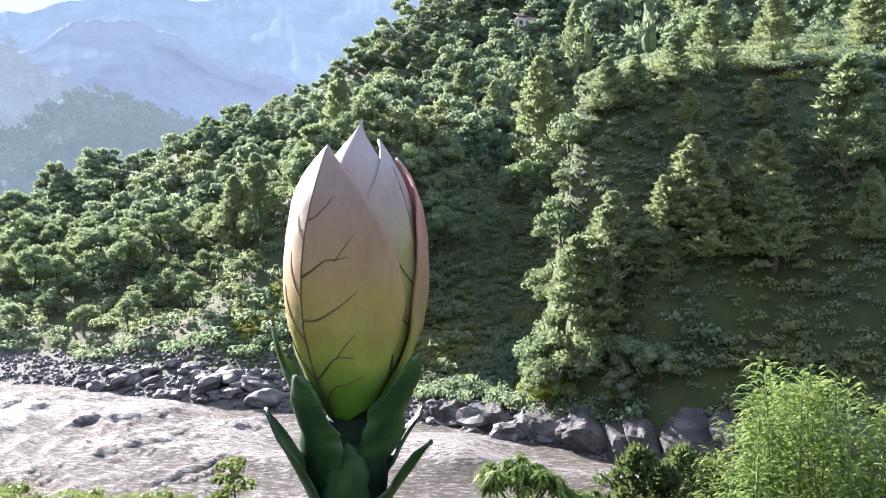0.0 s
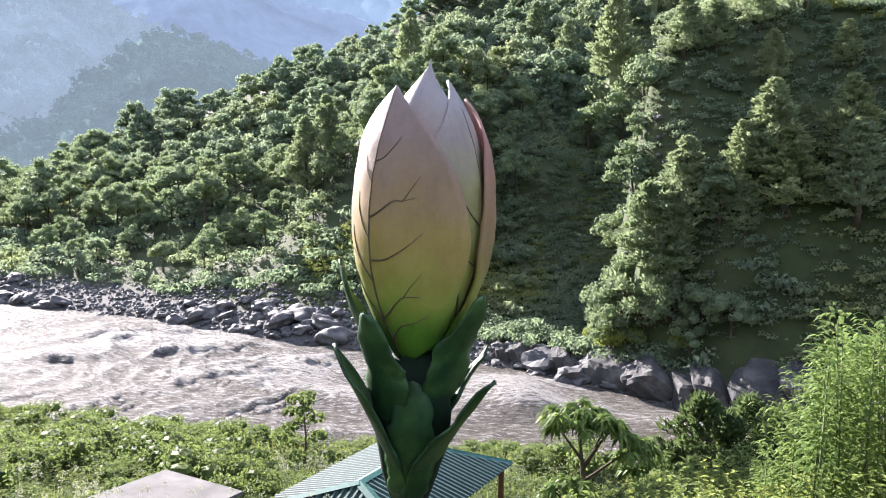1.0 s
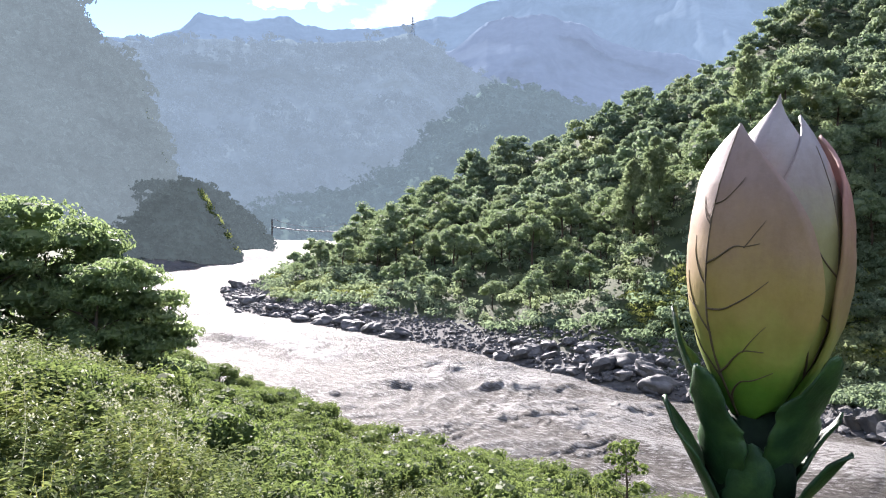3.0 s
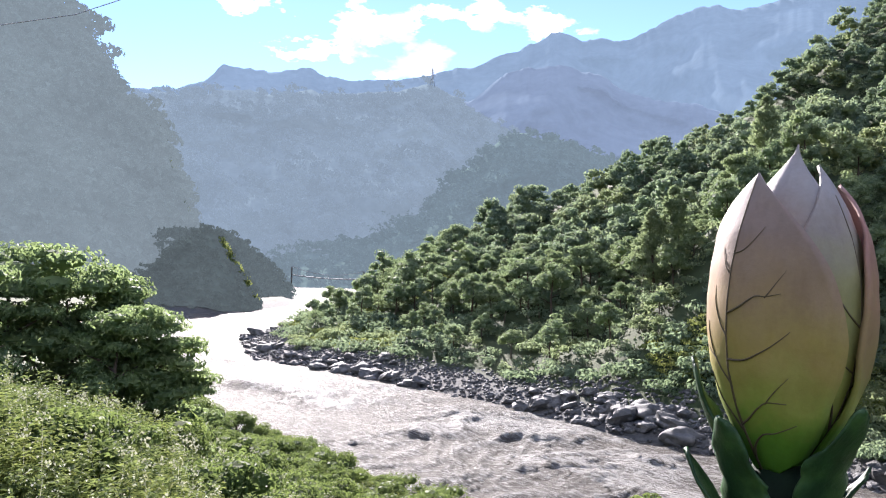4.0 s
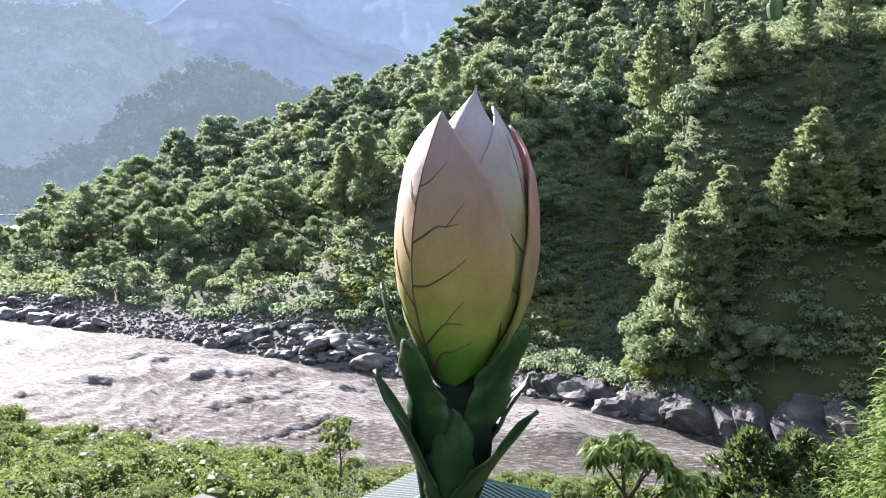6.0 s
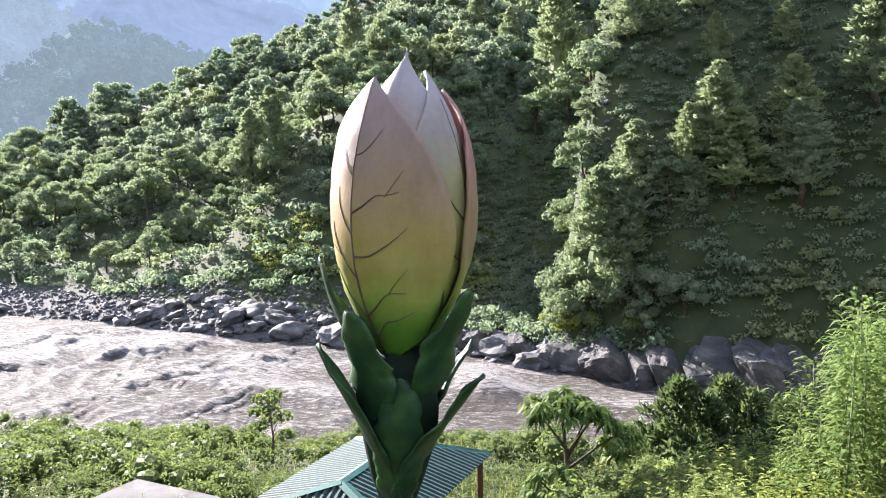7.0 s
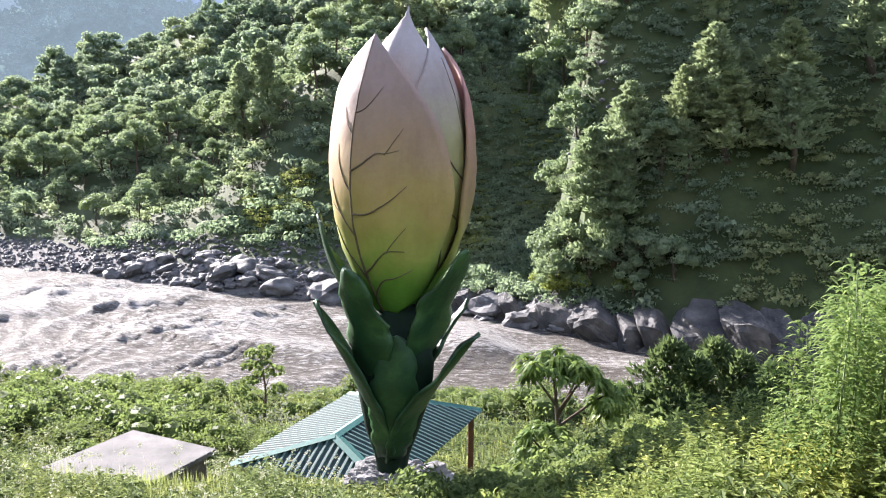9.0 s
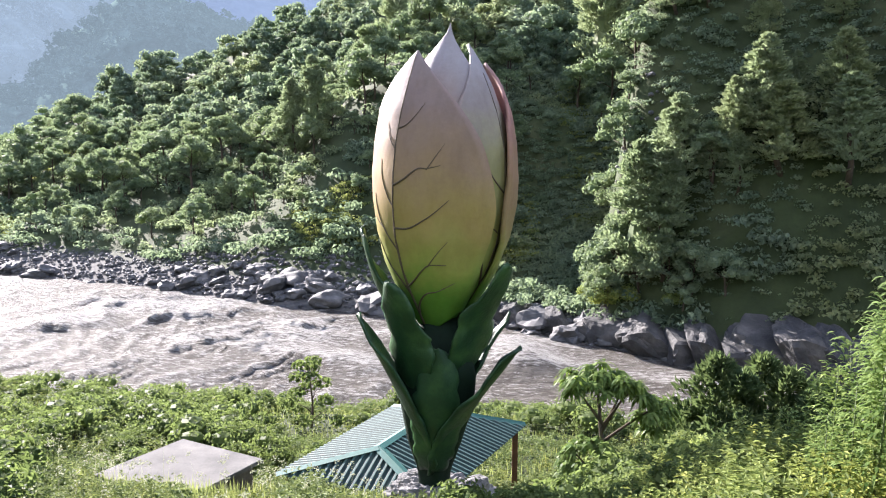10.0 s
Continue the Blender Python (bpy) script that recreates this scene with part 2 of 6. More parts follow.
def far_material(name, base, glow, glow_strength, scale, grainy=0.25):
    """Distant hazy slope, far behind the rest: wooded relief, with the haze in front put in as emission."""
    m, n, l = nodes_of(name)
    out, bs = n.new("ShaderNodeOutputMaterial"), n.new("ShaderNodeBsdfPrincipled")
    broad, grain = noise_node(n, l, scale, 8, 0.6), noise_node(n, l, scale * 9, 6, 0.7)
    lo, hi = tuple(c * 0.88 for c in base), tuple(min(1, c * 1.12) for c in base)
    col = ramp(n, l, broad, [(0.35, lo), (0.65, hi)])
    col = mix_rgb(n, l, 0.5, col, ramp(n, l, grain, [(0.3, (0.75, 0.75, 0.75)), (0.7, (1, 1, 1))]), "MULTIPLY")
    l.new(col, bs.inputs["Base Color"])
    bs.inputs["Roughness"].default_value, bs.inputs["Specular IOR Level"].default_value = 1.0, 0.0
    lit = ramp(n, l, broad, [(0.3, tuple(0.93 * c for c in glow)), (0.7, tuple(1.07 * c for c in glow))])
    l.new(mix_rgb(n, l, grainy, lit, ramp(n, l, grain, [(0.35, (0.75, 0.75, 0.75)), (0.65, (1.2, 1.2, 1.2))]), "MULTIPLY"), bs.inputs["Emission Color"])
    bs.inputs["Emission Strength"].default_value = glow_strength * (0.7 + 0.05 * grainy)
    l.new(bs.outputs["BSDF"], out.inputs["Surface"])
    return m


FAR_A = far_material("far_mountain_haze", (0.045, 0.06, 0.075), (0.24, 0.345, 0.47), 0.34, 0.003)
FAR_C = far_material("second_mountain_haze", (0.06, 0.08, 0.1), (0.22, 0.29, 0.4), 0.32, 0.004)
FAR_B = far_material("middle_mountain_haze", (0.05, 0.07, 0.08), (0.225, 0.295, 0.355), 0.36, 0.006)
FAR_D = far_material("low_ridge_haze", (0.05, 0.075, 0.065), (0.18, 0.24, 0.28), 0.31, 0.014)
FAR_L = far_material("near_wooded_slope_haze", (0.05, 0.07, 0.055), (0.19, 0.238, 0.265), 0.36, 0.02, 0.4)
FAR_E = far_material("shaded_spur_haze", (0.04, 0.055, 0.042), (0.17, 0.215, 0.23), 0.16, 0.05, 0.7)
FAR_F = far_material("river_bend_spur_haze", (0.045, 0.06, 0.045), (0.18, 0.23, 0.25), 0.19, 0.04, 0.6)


def petal_material(name, upper):
    """Painted fibre-cement petals: green at the foot, straw in the middle, dusty pink and lilac white at the tips."""
    m, n, l = nodes_of(name)
    out, bs = n.new("ShaderNodeOutputMaterial"), n.new("ShaderNodeBsdfPrincipled")
    co, sep = n.new("ShaderNodeTexCoord"), n.new("ShaderNodeSeparateXYZ")
    l.new(co.outputs["Object"], sep.inputs["Vector"])
    wob = noise_node(n, l, 0.9, 4)
    add, mul, rng = n.new("ShaderNodeMath"), n.new("ShaderNodeMath"), n.new("ShaderNodeMapRange")
    mul.operation, add.operation = "MULTIPLY", "ADD"
    mul.inputs[1].default_value = 2.1
    l.new(wob, mul.inputs[0])
    l.new(sep.outputs["Z"], add.inputs[0])
    l.new(mul.outputs[0], add.inputs[1])
    rng.inputs["From Min"].default_value, rng.inputs["From Max"].default_value = 4.75, 11.1
    l.new(add.outputs[0], rng.inputs["Value"])
    col = ramp(n, l, rng.outputs["Result"], [(0.0, (0.08, 0.25, 0.03)), (0.15, (0.15, 0.31, 0.045)), (0.26, (0.32, 0.34, 0.08)), (0.44, upper[0]), (0.62, upper[1]), (0.8, upper[2]), (0.95, upper[3])])
    grain = noise_node(n, l, 9.0, 6, 0.65)
    stain = noise_node(n, l, 2.2, 5, 0.6, "Object", (1, 1, 0.35))
    col = mix_rgb(n, l, 0.4, col, ramp(n, l, grain, [(0.25, (0.72, 0.7, 0.68)), (0.7, (1, 1, 1))]), "MULTIPLY")
    col = mix_rgb(n, l, 0.6, col, ramp(n, l, stain, [(0.3, (0.74, 0.7, 0.66)), (0.55, (1, 1, 1))]), "MULTIPLY")
    l.new(col, bs.inputs["Base Color"])
    bs.inputs["Roughness"].default_value, bs.inputs["Specular IOR Level"].default_value = 0.62, 0.35
    l.new(bump_node(n, l, grain, 0.25, 0.03), bs.inputs["Normal"])
    l.new(bs.outputs["BSDF"], out.inputs["Surface"])
    return m


M_PETAL = petal_material("pink_painted_petal", [(0.36, 0.265, 0.09), (0.315, 0.212, 0.13), (0.265, 0.188, 0.165), (0.265, 0.212, 0.213)])
M_PETAL_ROSE = petal_material("rose_painted_petal", [(0.3, 0.22, 0.09), (0.33, 0.19, 0.13), (0.34, 0.17, 0.15), (0.33, 0.2, 0.19)])
M_PETAL_PALE = petal_material("lilac_painted_petal", [(0.3, 0.3, 0.095), (0.3, 0.275, 0.135), (0.265, 0.225, 0.213), (0.32, 0.295, 0.315)])


def water_material():
    m, n, l = nodes_of("silty_river_water")
    out, bs = n.new("ShaderNodeOutputMaterial"), n.new("ShaderNodeBsdfPrincipled")

    def math_node(op, a, b):
        q = n.new("ShaderNodeMath")
        q.operation = op
        for k, v in enumerate((a, b)):
            if isinstance(v, float):
                q.inputs[k].default_value = v
            else:
                l.new(v, q.inputs[k])
        return q.outputs[0]

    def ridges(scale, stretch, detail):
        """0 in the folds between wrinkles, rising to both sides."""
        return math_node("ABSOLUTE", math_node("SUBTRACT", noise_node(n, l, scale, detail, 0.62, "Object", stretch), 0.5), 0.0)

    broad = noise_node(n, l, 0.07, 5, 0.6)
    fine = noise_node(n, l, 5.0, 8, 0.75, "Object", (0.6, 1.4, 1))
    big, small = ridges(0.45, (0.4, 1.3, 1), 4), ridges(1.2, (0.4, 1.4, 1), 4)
    # brown in the folds of the froth: wrinkle shade painted into the base colour
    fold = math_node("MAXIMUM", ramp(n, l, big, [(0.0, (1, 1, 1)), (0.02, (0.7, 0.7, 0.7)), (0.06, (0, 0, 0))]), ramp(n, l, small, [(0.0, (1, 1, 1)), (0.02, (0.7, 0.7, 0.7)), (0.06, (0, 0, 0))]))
    at = n.new("ShaderNodeAttribute")
    at.attribute_name = "foam"
    white = math_node("ADD", at.outputs["Fac"], math_node("MULTIPLY", math_node("SUBTRACT", fine, 0.5), 0.9))
    silt = ramp(n, l, broad, [(0.35, (0.15, 0.139, 0.123)), (0.65, (0.2, 0.187, 0.167))])
    froth = ramp(n, l, white, [(0.0, (0, 0, 0)), (0.3, (0.5, 0.5, 0.5)), (0.65, (1, 1, 1))])
    col = mix_rgb(n, l, froth, silt, (0.275, 0.265, 0.248))
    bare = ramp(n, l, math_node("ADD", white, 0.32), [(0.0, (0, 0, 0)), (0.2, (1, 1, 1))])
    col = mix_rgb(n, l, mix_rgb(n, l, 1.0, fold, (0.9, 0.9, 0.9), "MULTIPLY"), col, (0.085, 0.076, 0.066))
    fleck = noise_node(n, l, 2.4, 10, 0.8, "Object", (0.5, 1.5, 1))
    speck = ramp(n, l, math_node("ADD", fleck, math_node("MULTIPLY", at.outputs["Fac"], 0.1)), [(0.54, (0, 0, 0)), (0.59, (0.85, 0.85, 0.85))])
    col = mix_rgb(n, l, speck, col, (0.5, 0.49, 0.47))
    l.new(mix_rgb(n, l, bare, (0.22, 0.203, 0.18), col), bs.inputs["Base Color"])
    bs.inputs["Roughness"].default_value, bs.inputs["Specular IOR Level"].default_value = 0.55, 0.024
    both = math_node("ADD", math_node("ADD", math_node("MULTIPLY", big, 2.0), small), math_node("MULTIPLY", fine, 1.2))
    l.new(bump_node(n, l, both, 1.0, 0.75), bs.inputs["Normal"])
    l.new(bs.outputs["BSDF"], out.inputs["Surface"])
    return m


M_WATER = water_material()


# ---- mesh helpers ----
def link_mesh(name, me, material, parent=None, label="", kind=""):
    ob = new(name, me)
    if material is not None and not me.materials:
        me.materials.append(material)
    if parent is not None:
        ob.parent = parent
    return tagged(ob, label, "", "", kind)


def part(name, bm, material, parent=None, label="", smooth=True):
    me = bpy.data.meshes.new(name)
    bm.to_mesh(me)
    bm.free()
    me.polygons.foreach_set("use_smooth", [smooth] * len(me.polygons))
    return link_mesh(name, me, material, parent, label)


def array_mesh(name, verts, faces, smooth=False):
    """A mesh from arrays: verts (n, 3), faces (m, 3 or 4)."""
    verts, faces = np.asarray(verts, np.float32), np.asarray(faces, np.int32)
    me = bpy.data.meshes.new(name)
    k = faces.shape[1]
    me.vertices.add(len(verts))
    me.vertices.foreach_set("co", verts.ravel())
    me.loops.add(faces.size)
    me.loops.foreach_set("vertex_index", faces.ravel())
    me.polygons.add(len(faces))
    me.polygons.foreach_set("loop_start", np.arange(0, faces.size, k, dtype=np.int32))
    me.polygons.foreach_set("use_smooth", np.full(len(faces), smooth))
    me.update(calc_edges=True)
    me.validate()
    return me


def quads_mesh(name, q):
    """Loose leaves: q (n, 4, 3)."""
    return array_mesh(name, q.reshape(-1, 3), np.arange(len(q) * 4).reshape(-1, 4))


def tube(bm, pts, radii, sides=7):
    rings = []
    for i, (p, r) in enumerate(zip(pts, radii)):
        a, b = Vector(pts[max(0, i - 1)]), Vector(pts[min(len(pts) - 1, i + 1)])
        d = (b - a).normalized()
        u = d.orthogonal().normalized() if i == 0 else (u - d * u.dot(d)).normalized()
        v = d.cross(u)
        rings.append([bm.verts.new(Vector(p) + (u * math.cos(t) + v * math.sin(t)) * r) for t in (2 * math.pi * k / sides for k in range(sides))])
    for a, b in zip(rings, rings[1:]):
        for k in range(sides):
            bm.faces.new((a[k], a[(k + 1) % sides], b[(k + 1) % sides], b[k]))
    bm.faces.new(rings[0][::-1])
    bm.faces.new(rings[-1])


def box(bm, size, m=None, bevel=0.0):
    r = bmesh.ops.create_cube(bm, size=1.0, matrix=(m or Matrix.Identity(4)) @ Matrix.Diagonal((*size, 1)))
    if bevel:
        bmesh.ops.bevel(bm, geom=list({e for v in r["verts"] for e in v.link_edges}), offset=bevel, segments=2, affect="EDGES", profile=0.6)


# ---- terrain ----
def lattice(ix, iy, seed):
    h = (ix * 374761393 + iy * 668265263 + seed * 974634541) & 0xFFFFFFFF
    h = ((h ^ (h >> 13)) * 1274126177) & 0xFFFFFFFF
    return ((h ^ (h >> 16)) & 0xFFFF) / 65535.0


def field(x, y, size, seed=0, octaves=4, gain=0.5):
    """Smooth noise of about -1 to 1 over arrays x, y."""
    total, amp, norm = 0.0, 1.0, 0.0
    for o in range(octaves):
        u, v = np.asarray(x) / size * 2 ** o, np.asarray(y) / size * 2 ** o
        iu, iv = np.floor(u).astype(np.int64), np.floor(v).astype(np.int64)
        fu, fv = u - iu, v - iv
        fu, fv = fu * fu * (3 - 2 * fu), fv * fv * (3 - 2 * fv)
        a, b = lattice(iu, iv, seed + o), lattice(iu + 1, iv, seed + o)
        c, d = lattice(iu, iv + 1, seed + o), lattice(iu + 1, iv + 1, seed + o)
        total = total + amp * (((a * (1 - fu) + b * fu) * (1 - fv) + (c * (1 - fu) + d * fu) * fv) * 2 - 1)
        norm, amp = norm + amp, amp * gain
    return total / norm


NEAR_BANK = [(260, -60), (120, 5), (60, 27), (36, 37), (20, 43), (6, 45), (-8, 46), (-20, 47), (-34, 51), (-46, 57), (-60, 63), (-85, 77), (-115, 103), (-163, 145), (-188, 178), (-186, 206), (-197, 243), (-240, 290), (-280, 335), (-345, 430), (-430, 520)]
FAR_BANK = [(-380, 580), (-300, 450), (-250, 370), (-219, 306), (-180, 240), (-146, 188), (-130, 158), (-121, 132), (-97, 109), (-80, 106), (-61, 100), (-45, 94.5), (-31.5, 88), (-22, 83.5), (-12, 81), (-4, 77.5), (3, 73.5), (9.3, 68), (15.4, 62.5), (22, 58), (34, 52), (60, 44), (125, 25), (270, -35)]
RIDGE = [(-121, 150, 4), (-103, 168, 13), (-84, 190, 29), (-62, 203, 36), (-45, 206, 43), (-31, 208, 51), (-16, 216, 66), (0, 232, 82), (40, 250, 112), (110, 265, 150), (260, 260, 190), (420, 200, 220)]


def line_distance(x, y, line):
    """Distance to a polyline, the nearest place along it (segment index plus fraction) and the side (+: left of its course)."""
    best, where, side = np.full(x.shape, 1e9), np.zeros(x.shape), np.zeros(x.shape)
    for i in range(len(line) - 1):
        ax, ay, bx, by = *line[i][:2], *line[i + 1][:2]
        dx, dy = bx - ax, by - ay
        t = np.clip(((x - ax) * dx + (y - ay) * dy) / (dx * dx + dy * dy), 0, 1)
        d = np.hypot(x - ax - t * dx, y - ay - t * dy)
        s = np.where(dx * (y - ay) - dy * (x - ax) > 0, 1.0, -1.0)
        near = d < best - 1e-9
        best, where, side = np.where(near, d, best), np.where(near, i + t, where), np.where(near, s, side)
    return best, where, side


def zones(x, y):
    """Signed distances: to the near bank (+: on the near land) and to the far bank (+: on the far land)."""
    dn, _, sn = line_distance(x, y, NEAR_BANK)
    df, _, sf = line_distance(x, y, FAR_BANK)
    return dn * sn, df * sf


def height(x, y):
    x, y = np.asarray(x, float), np.asarray(y, float)
    near, far = zones(x, y)
    # near land: cut bank, terraces, then the slope up to the road
    zn = np.interp(near, [-30, -3, 0, 3, 7, 12, 20, 24, 28, 36, 44, 48, 58, 80, 400], [-4, -1.2, 0.1, 2.2, 4.1, 4.7, 6.3, 7.6, 9.7, 11.9, 15.4, 16.3, 16.5, 17.5, 190])
    steep = np.clip((y - 105) / 70, 0, 1)
    zs = np.interp(near, [-30, 0, 4, 60, 400], [-4, 0.2, 2, 6, 60])
    zn = zn * (1 - steep) + zs * steep
    bearing, reach = np.degrees(np.arctan2(-x, y)), np.hypot(x, y)
    zn = zn + 2.3 * np.interp(bearing, [30, 50, 75, 100], [0, 1, 1, 0]) * np.interp(reach, [5, 14, 22, 36], [0, 1, 1, 0])
    zn = zn + 1.35 * np.interp(bearing, [-80, -45, -13, -5], [0, 1, 1, 0]) * np.interp(reach, [4, 9, 17, 21], [0, 1, 1, 0])
    behind = np.clip((-y - 6) / 40, 0, 1) * np.clip((40 - np.abs(x + 10)) / 60 + 1, 0, 1)
    zn = zn + behind * 12
    # far land: boulder beach, bushy terrace, then the spur up to its ridge
    zr, weight, dr = 0.0, 0.0, np.full(x.shape, 1e9)
    for k in np.arange(0, len(RIDGE) - 0.99, 0.2):
        px, py, pz = (np.interp(k, range(len(RIDGE)), [p[c] for p in RIDGE]) for c in range(3))
        d2 = (x - px) ** 2 + (y - py) ** 2
        w = 1 / (d2 + 60) ** 2
        zr, weight, dr = zr + pz * w, weight + w, np.minimum(dr, np.sqrt(d2))
    zr = zr / weight
    t = np.clip(far / np.maximum(far + dr, 1e-6), 0, 1)
    beach = np.interp(far, [-30, -3, 0, 4, 9, 12, 22], [-4, -1.2, 0.2, 1.3, 2.4, 4.2, 5.5])
    steep_side = np.clip((x + 36) / 24, 0, 1)
    up = zr * ((0.8 * t + 0.2 * t ** 1.6) * (1 - steep_side) + t ** 0.74 * steep_side)
    zf = beach + np.clip((far - 14) / 20, 0, 1) * np.maximum(up - 3.5, 0)
    face = np.maximum(far, np.minimum((x - 22) * 0.25 + (y - 58) * 0.97, far * (1 + 1.4 * np.clip((far - 3) / 9, 0, 1))))
    cut = np.interp(face, [-30, -3, 0, 3, 10, 22, 34, 44], [-4, -1.2, 0.2, 3.5, 16, 33, 37, 41])
    side = np.clip((-bearing - 5.2 - 0.15 * np.clip(far, 0, 35)) / 2.5, 0, 1) * np.clip((far + 2) / 3, 0, 1)
    zf = zf * (1 - side) + np.maximum(zf, cut) * side
    # shaded gully running up behind the rib of pines
    across = (x - 3) * 0.937 - (y - 76) * 0.349
    zf = zf - 3 * np.exp(-(across / 9.0) ** 2) * np.clip((far - 12) / 22, 0, 1) * np.clip((230 - y) / 60, 0, 1)
    zf = zf + 10 * np.exp(-((x + 14) / 16) ** 2 - ((y - 122) / 24) ** 2)
    z = np.where(near > far, zn, zf)
    rough = np.clip(np.maximum(near, far) / 12, 0, 1)
    z = z + rough * (field(x, y, 26, 3, 4) * np.interp(np.hypot(x, y), [20, 60, 150], [0.25, 0.7, 3.0]) * np.where(near > far, 0.6, 1.0))
    return z


def ground_z(x, y):
    return float(height(np.array([x]), np.array([y]))[0])


# ---- ground: one sheet from under the road to the horizon ----
def polar(angles, radii):
    """Grid of x, y by bearing (degrees, left of +y) and distance, with its quads."""
    a, r = np.meshgrid(np.radians(angles), radii, indexing="ij")
    na, nr = len(angles), len(radii)
    i = np.arange((na - 1) * nr).reshape(na - 1, nr)[:, :-1].ravel()
    return (-np.sin(a) * r).ravel(), (np.cos(a) * r).ravel(), np.stack([i, i + 1, i + nr + 1, i + nr], 1)


angles = np.concatenate([np.arange(-180, -64, 4.0), np.arange(-62, 66, 0.6), np.arange(68, 181, 4.0)])
gx, gy, gq = polar(angles, np.concatenate([[0.0], np.geomspace(0.4, 4200, 230)]))
gr = np.hypot(gx, gy)
gz = height(gx, gy)
keep_low = np.clip((gr - 420) / 300, 0, 1)
gz = gz * (1 - keep_low) + np.clip(gz, -5, 30) * keep_low
ground_mesh = array_mesh("ground", np.stack([gx, gy, gz], 1), gq[:, ::-1], True)
ground = link_mesh("ground", ground_mesh, M_SOIL, None, "dark soil and leaf litter under dense green undergrowth", "structure")

# ---- river ----
rng_w = np.random.default_rng(12)
wx, wy, wq = polar(np.arange(-66, 52, 0.22), np.geomspace(40, 620, 430))
wnear, wfar = zones(wx, wy)
inside = np.minimum(-wnear, -wfar)
rapid = np.clip(field(wx, wy, 40.0, 41, 2) * 1.3 + np.interp(wx, [-140, -60, -15, 5, 30], [0.8, 1.0, 1.05, 0.7, 0.5]), 0.25, 1.5)


def wave_train(heading, length, seed, spread):
    """Short-crested waves running along a heading (degrees from +x): 0 in the trough, 1 on a sharp crest."""
    c, sn = math.cos(radians(heading)), math.sin(radians(heading))
    phase = (wx * c + wy * sn) / length + 1.1 * field(wx, wy, length * 2.6, seed, 2) + 0.5 * field(wx, wy, length * 0.8, seed + 5, 2)
    size = np.clip(0.35 + 1.3 * field(wx * c + wy * sn, (wy * c - wx * sn) * 0.8, spread, seed + 9, 2), 0, 1.2)
    return (1 - np.abs(np.sin(math.pi * phase))) ** 1.4 * size


flow = field(wx * 0.9 + wy * 0.25, wy * 1.5, 11.0, 21, 3)
swell = wave_train(-24, 7.0, 110, 16.0)
crest = wave_train(-62, 4.2, 130, 9.0)
chop = wave_train(14, 3.0, 150, 7.0)
ripple = wave_train(-40, 1.5, 170, 4.0)
wz = rapid * (flow * 0.35 + swell * 0.48 + crest * 0.4 + chop * 0.3 + ripple * 0.2) - 0.1
hump, lip = np.zeros(wx.shape), np.zeros(wx.shape)
for k in range(44):
    hx = rng_w.uniform(-80, -2) if k < 37 else rng_w.uniform(-2, 16)
    hy = float(np.interp(hx, [p[0] for p in FAR_BANK], [p[1] for p in FAR_BANK])) - rng_w.uniform(5, 21 if hx < -10 else 15)
    turn, long, tall, wide = rng_w.uniform(-0.6, 0.15), rng_w.uniform(2.2, 5.0), rng_w.uniform(0.3, 0.58), rng_w.uniform(1.3, 2.1)
    da, dc = (wx - hx) * math.cos(turn) + (wy - hy) * math.sin(turn), (wy - hy) * math.cos(turn) - (wx - hx) * math.sin(turn)
    dc = dc + 0.08 * da * da / long + 0.25 * field(wx, wy, 2.2, 90 + k % 7, 2)
    g = tall * np.exp(-(da / long) ** 2) * np.exp(-(dc / np.where(dc < 0, wide * 1.15, wide * 2.2)) ** 2)
    # less foam on the camera-side face paints its shade into the water colour
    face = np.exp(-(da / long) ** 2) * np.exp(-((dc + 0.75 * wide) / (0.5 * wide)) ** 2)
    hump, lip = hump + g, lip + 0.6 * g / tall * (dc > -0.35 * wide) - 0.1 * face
calm_edge = np.clip(inside / 6, 0.1, 1)
wz = (wz + hump) * calm_edge
ok = inside > -3.5
okq = ok[wq].all(1)
used = np.unique(wq[okq])
back = np.full(len(wx), -1)
back[used] = np.arange(len(used))
water_mesh = array_mesh("water", np.stack([wx, wy, wz], 1)[used], back[wq[okq]][:, ::-1], True)
foam = water_mesh.attributes.new("foam", "FLOAT", "POINT")
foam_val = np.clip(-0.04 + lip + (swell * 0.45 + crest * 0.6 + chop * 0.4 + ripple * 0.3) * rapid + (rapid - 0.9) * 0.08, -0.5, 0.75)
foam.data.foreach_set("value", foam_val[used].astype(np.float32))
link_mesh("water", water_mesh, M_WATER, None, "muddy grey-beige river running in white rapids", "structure")


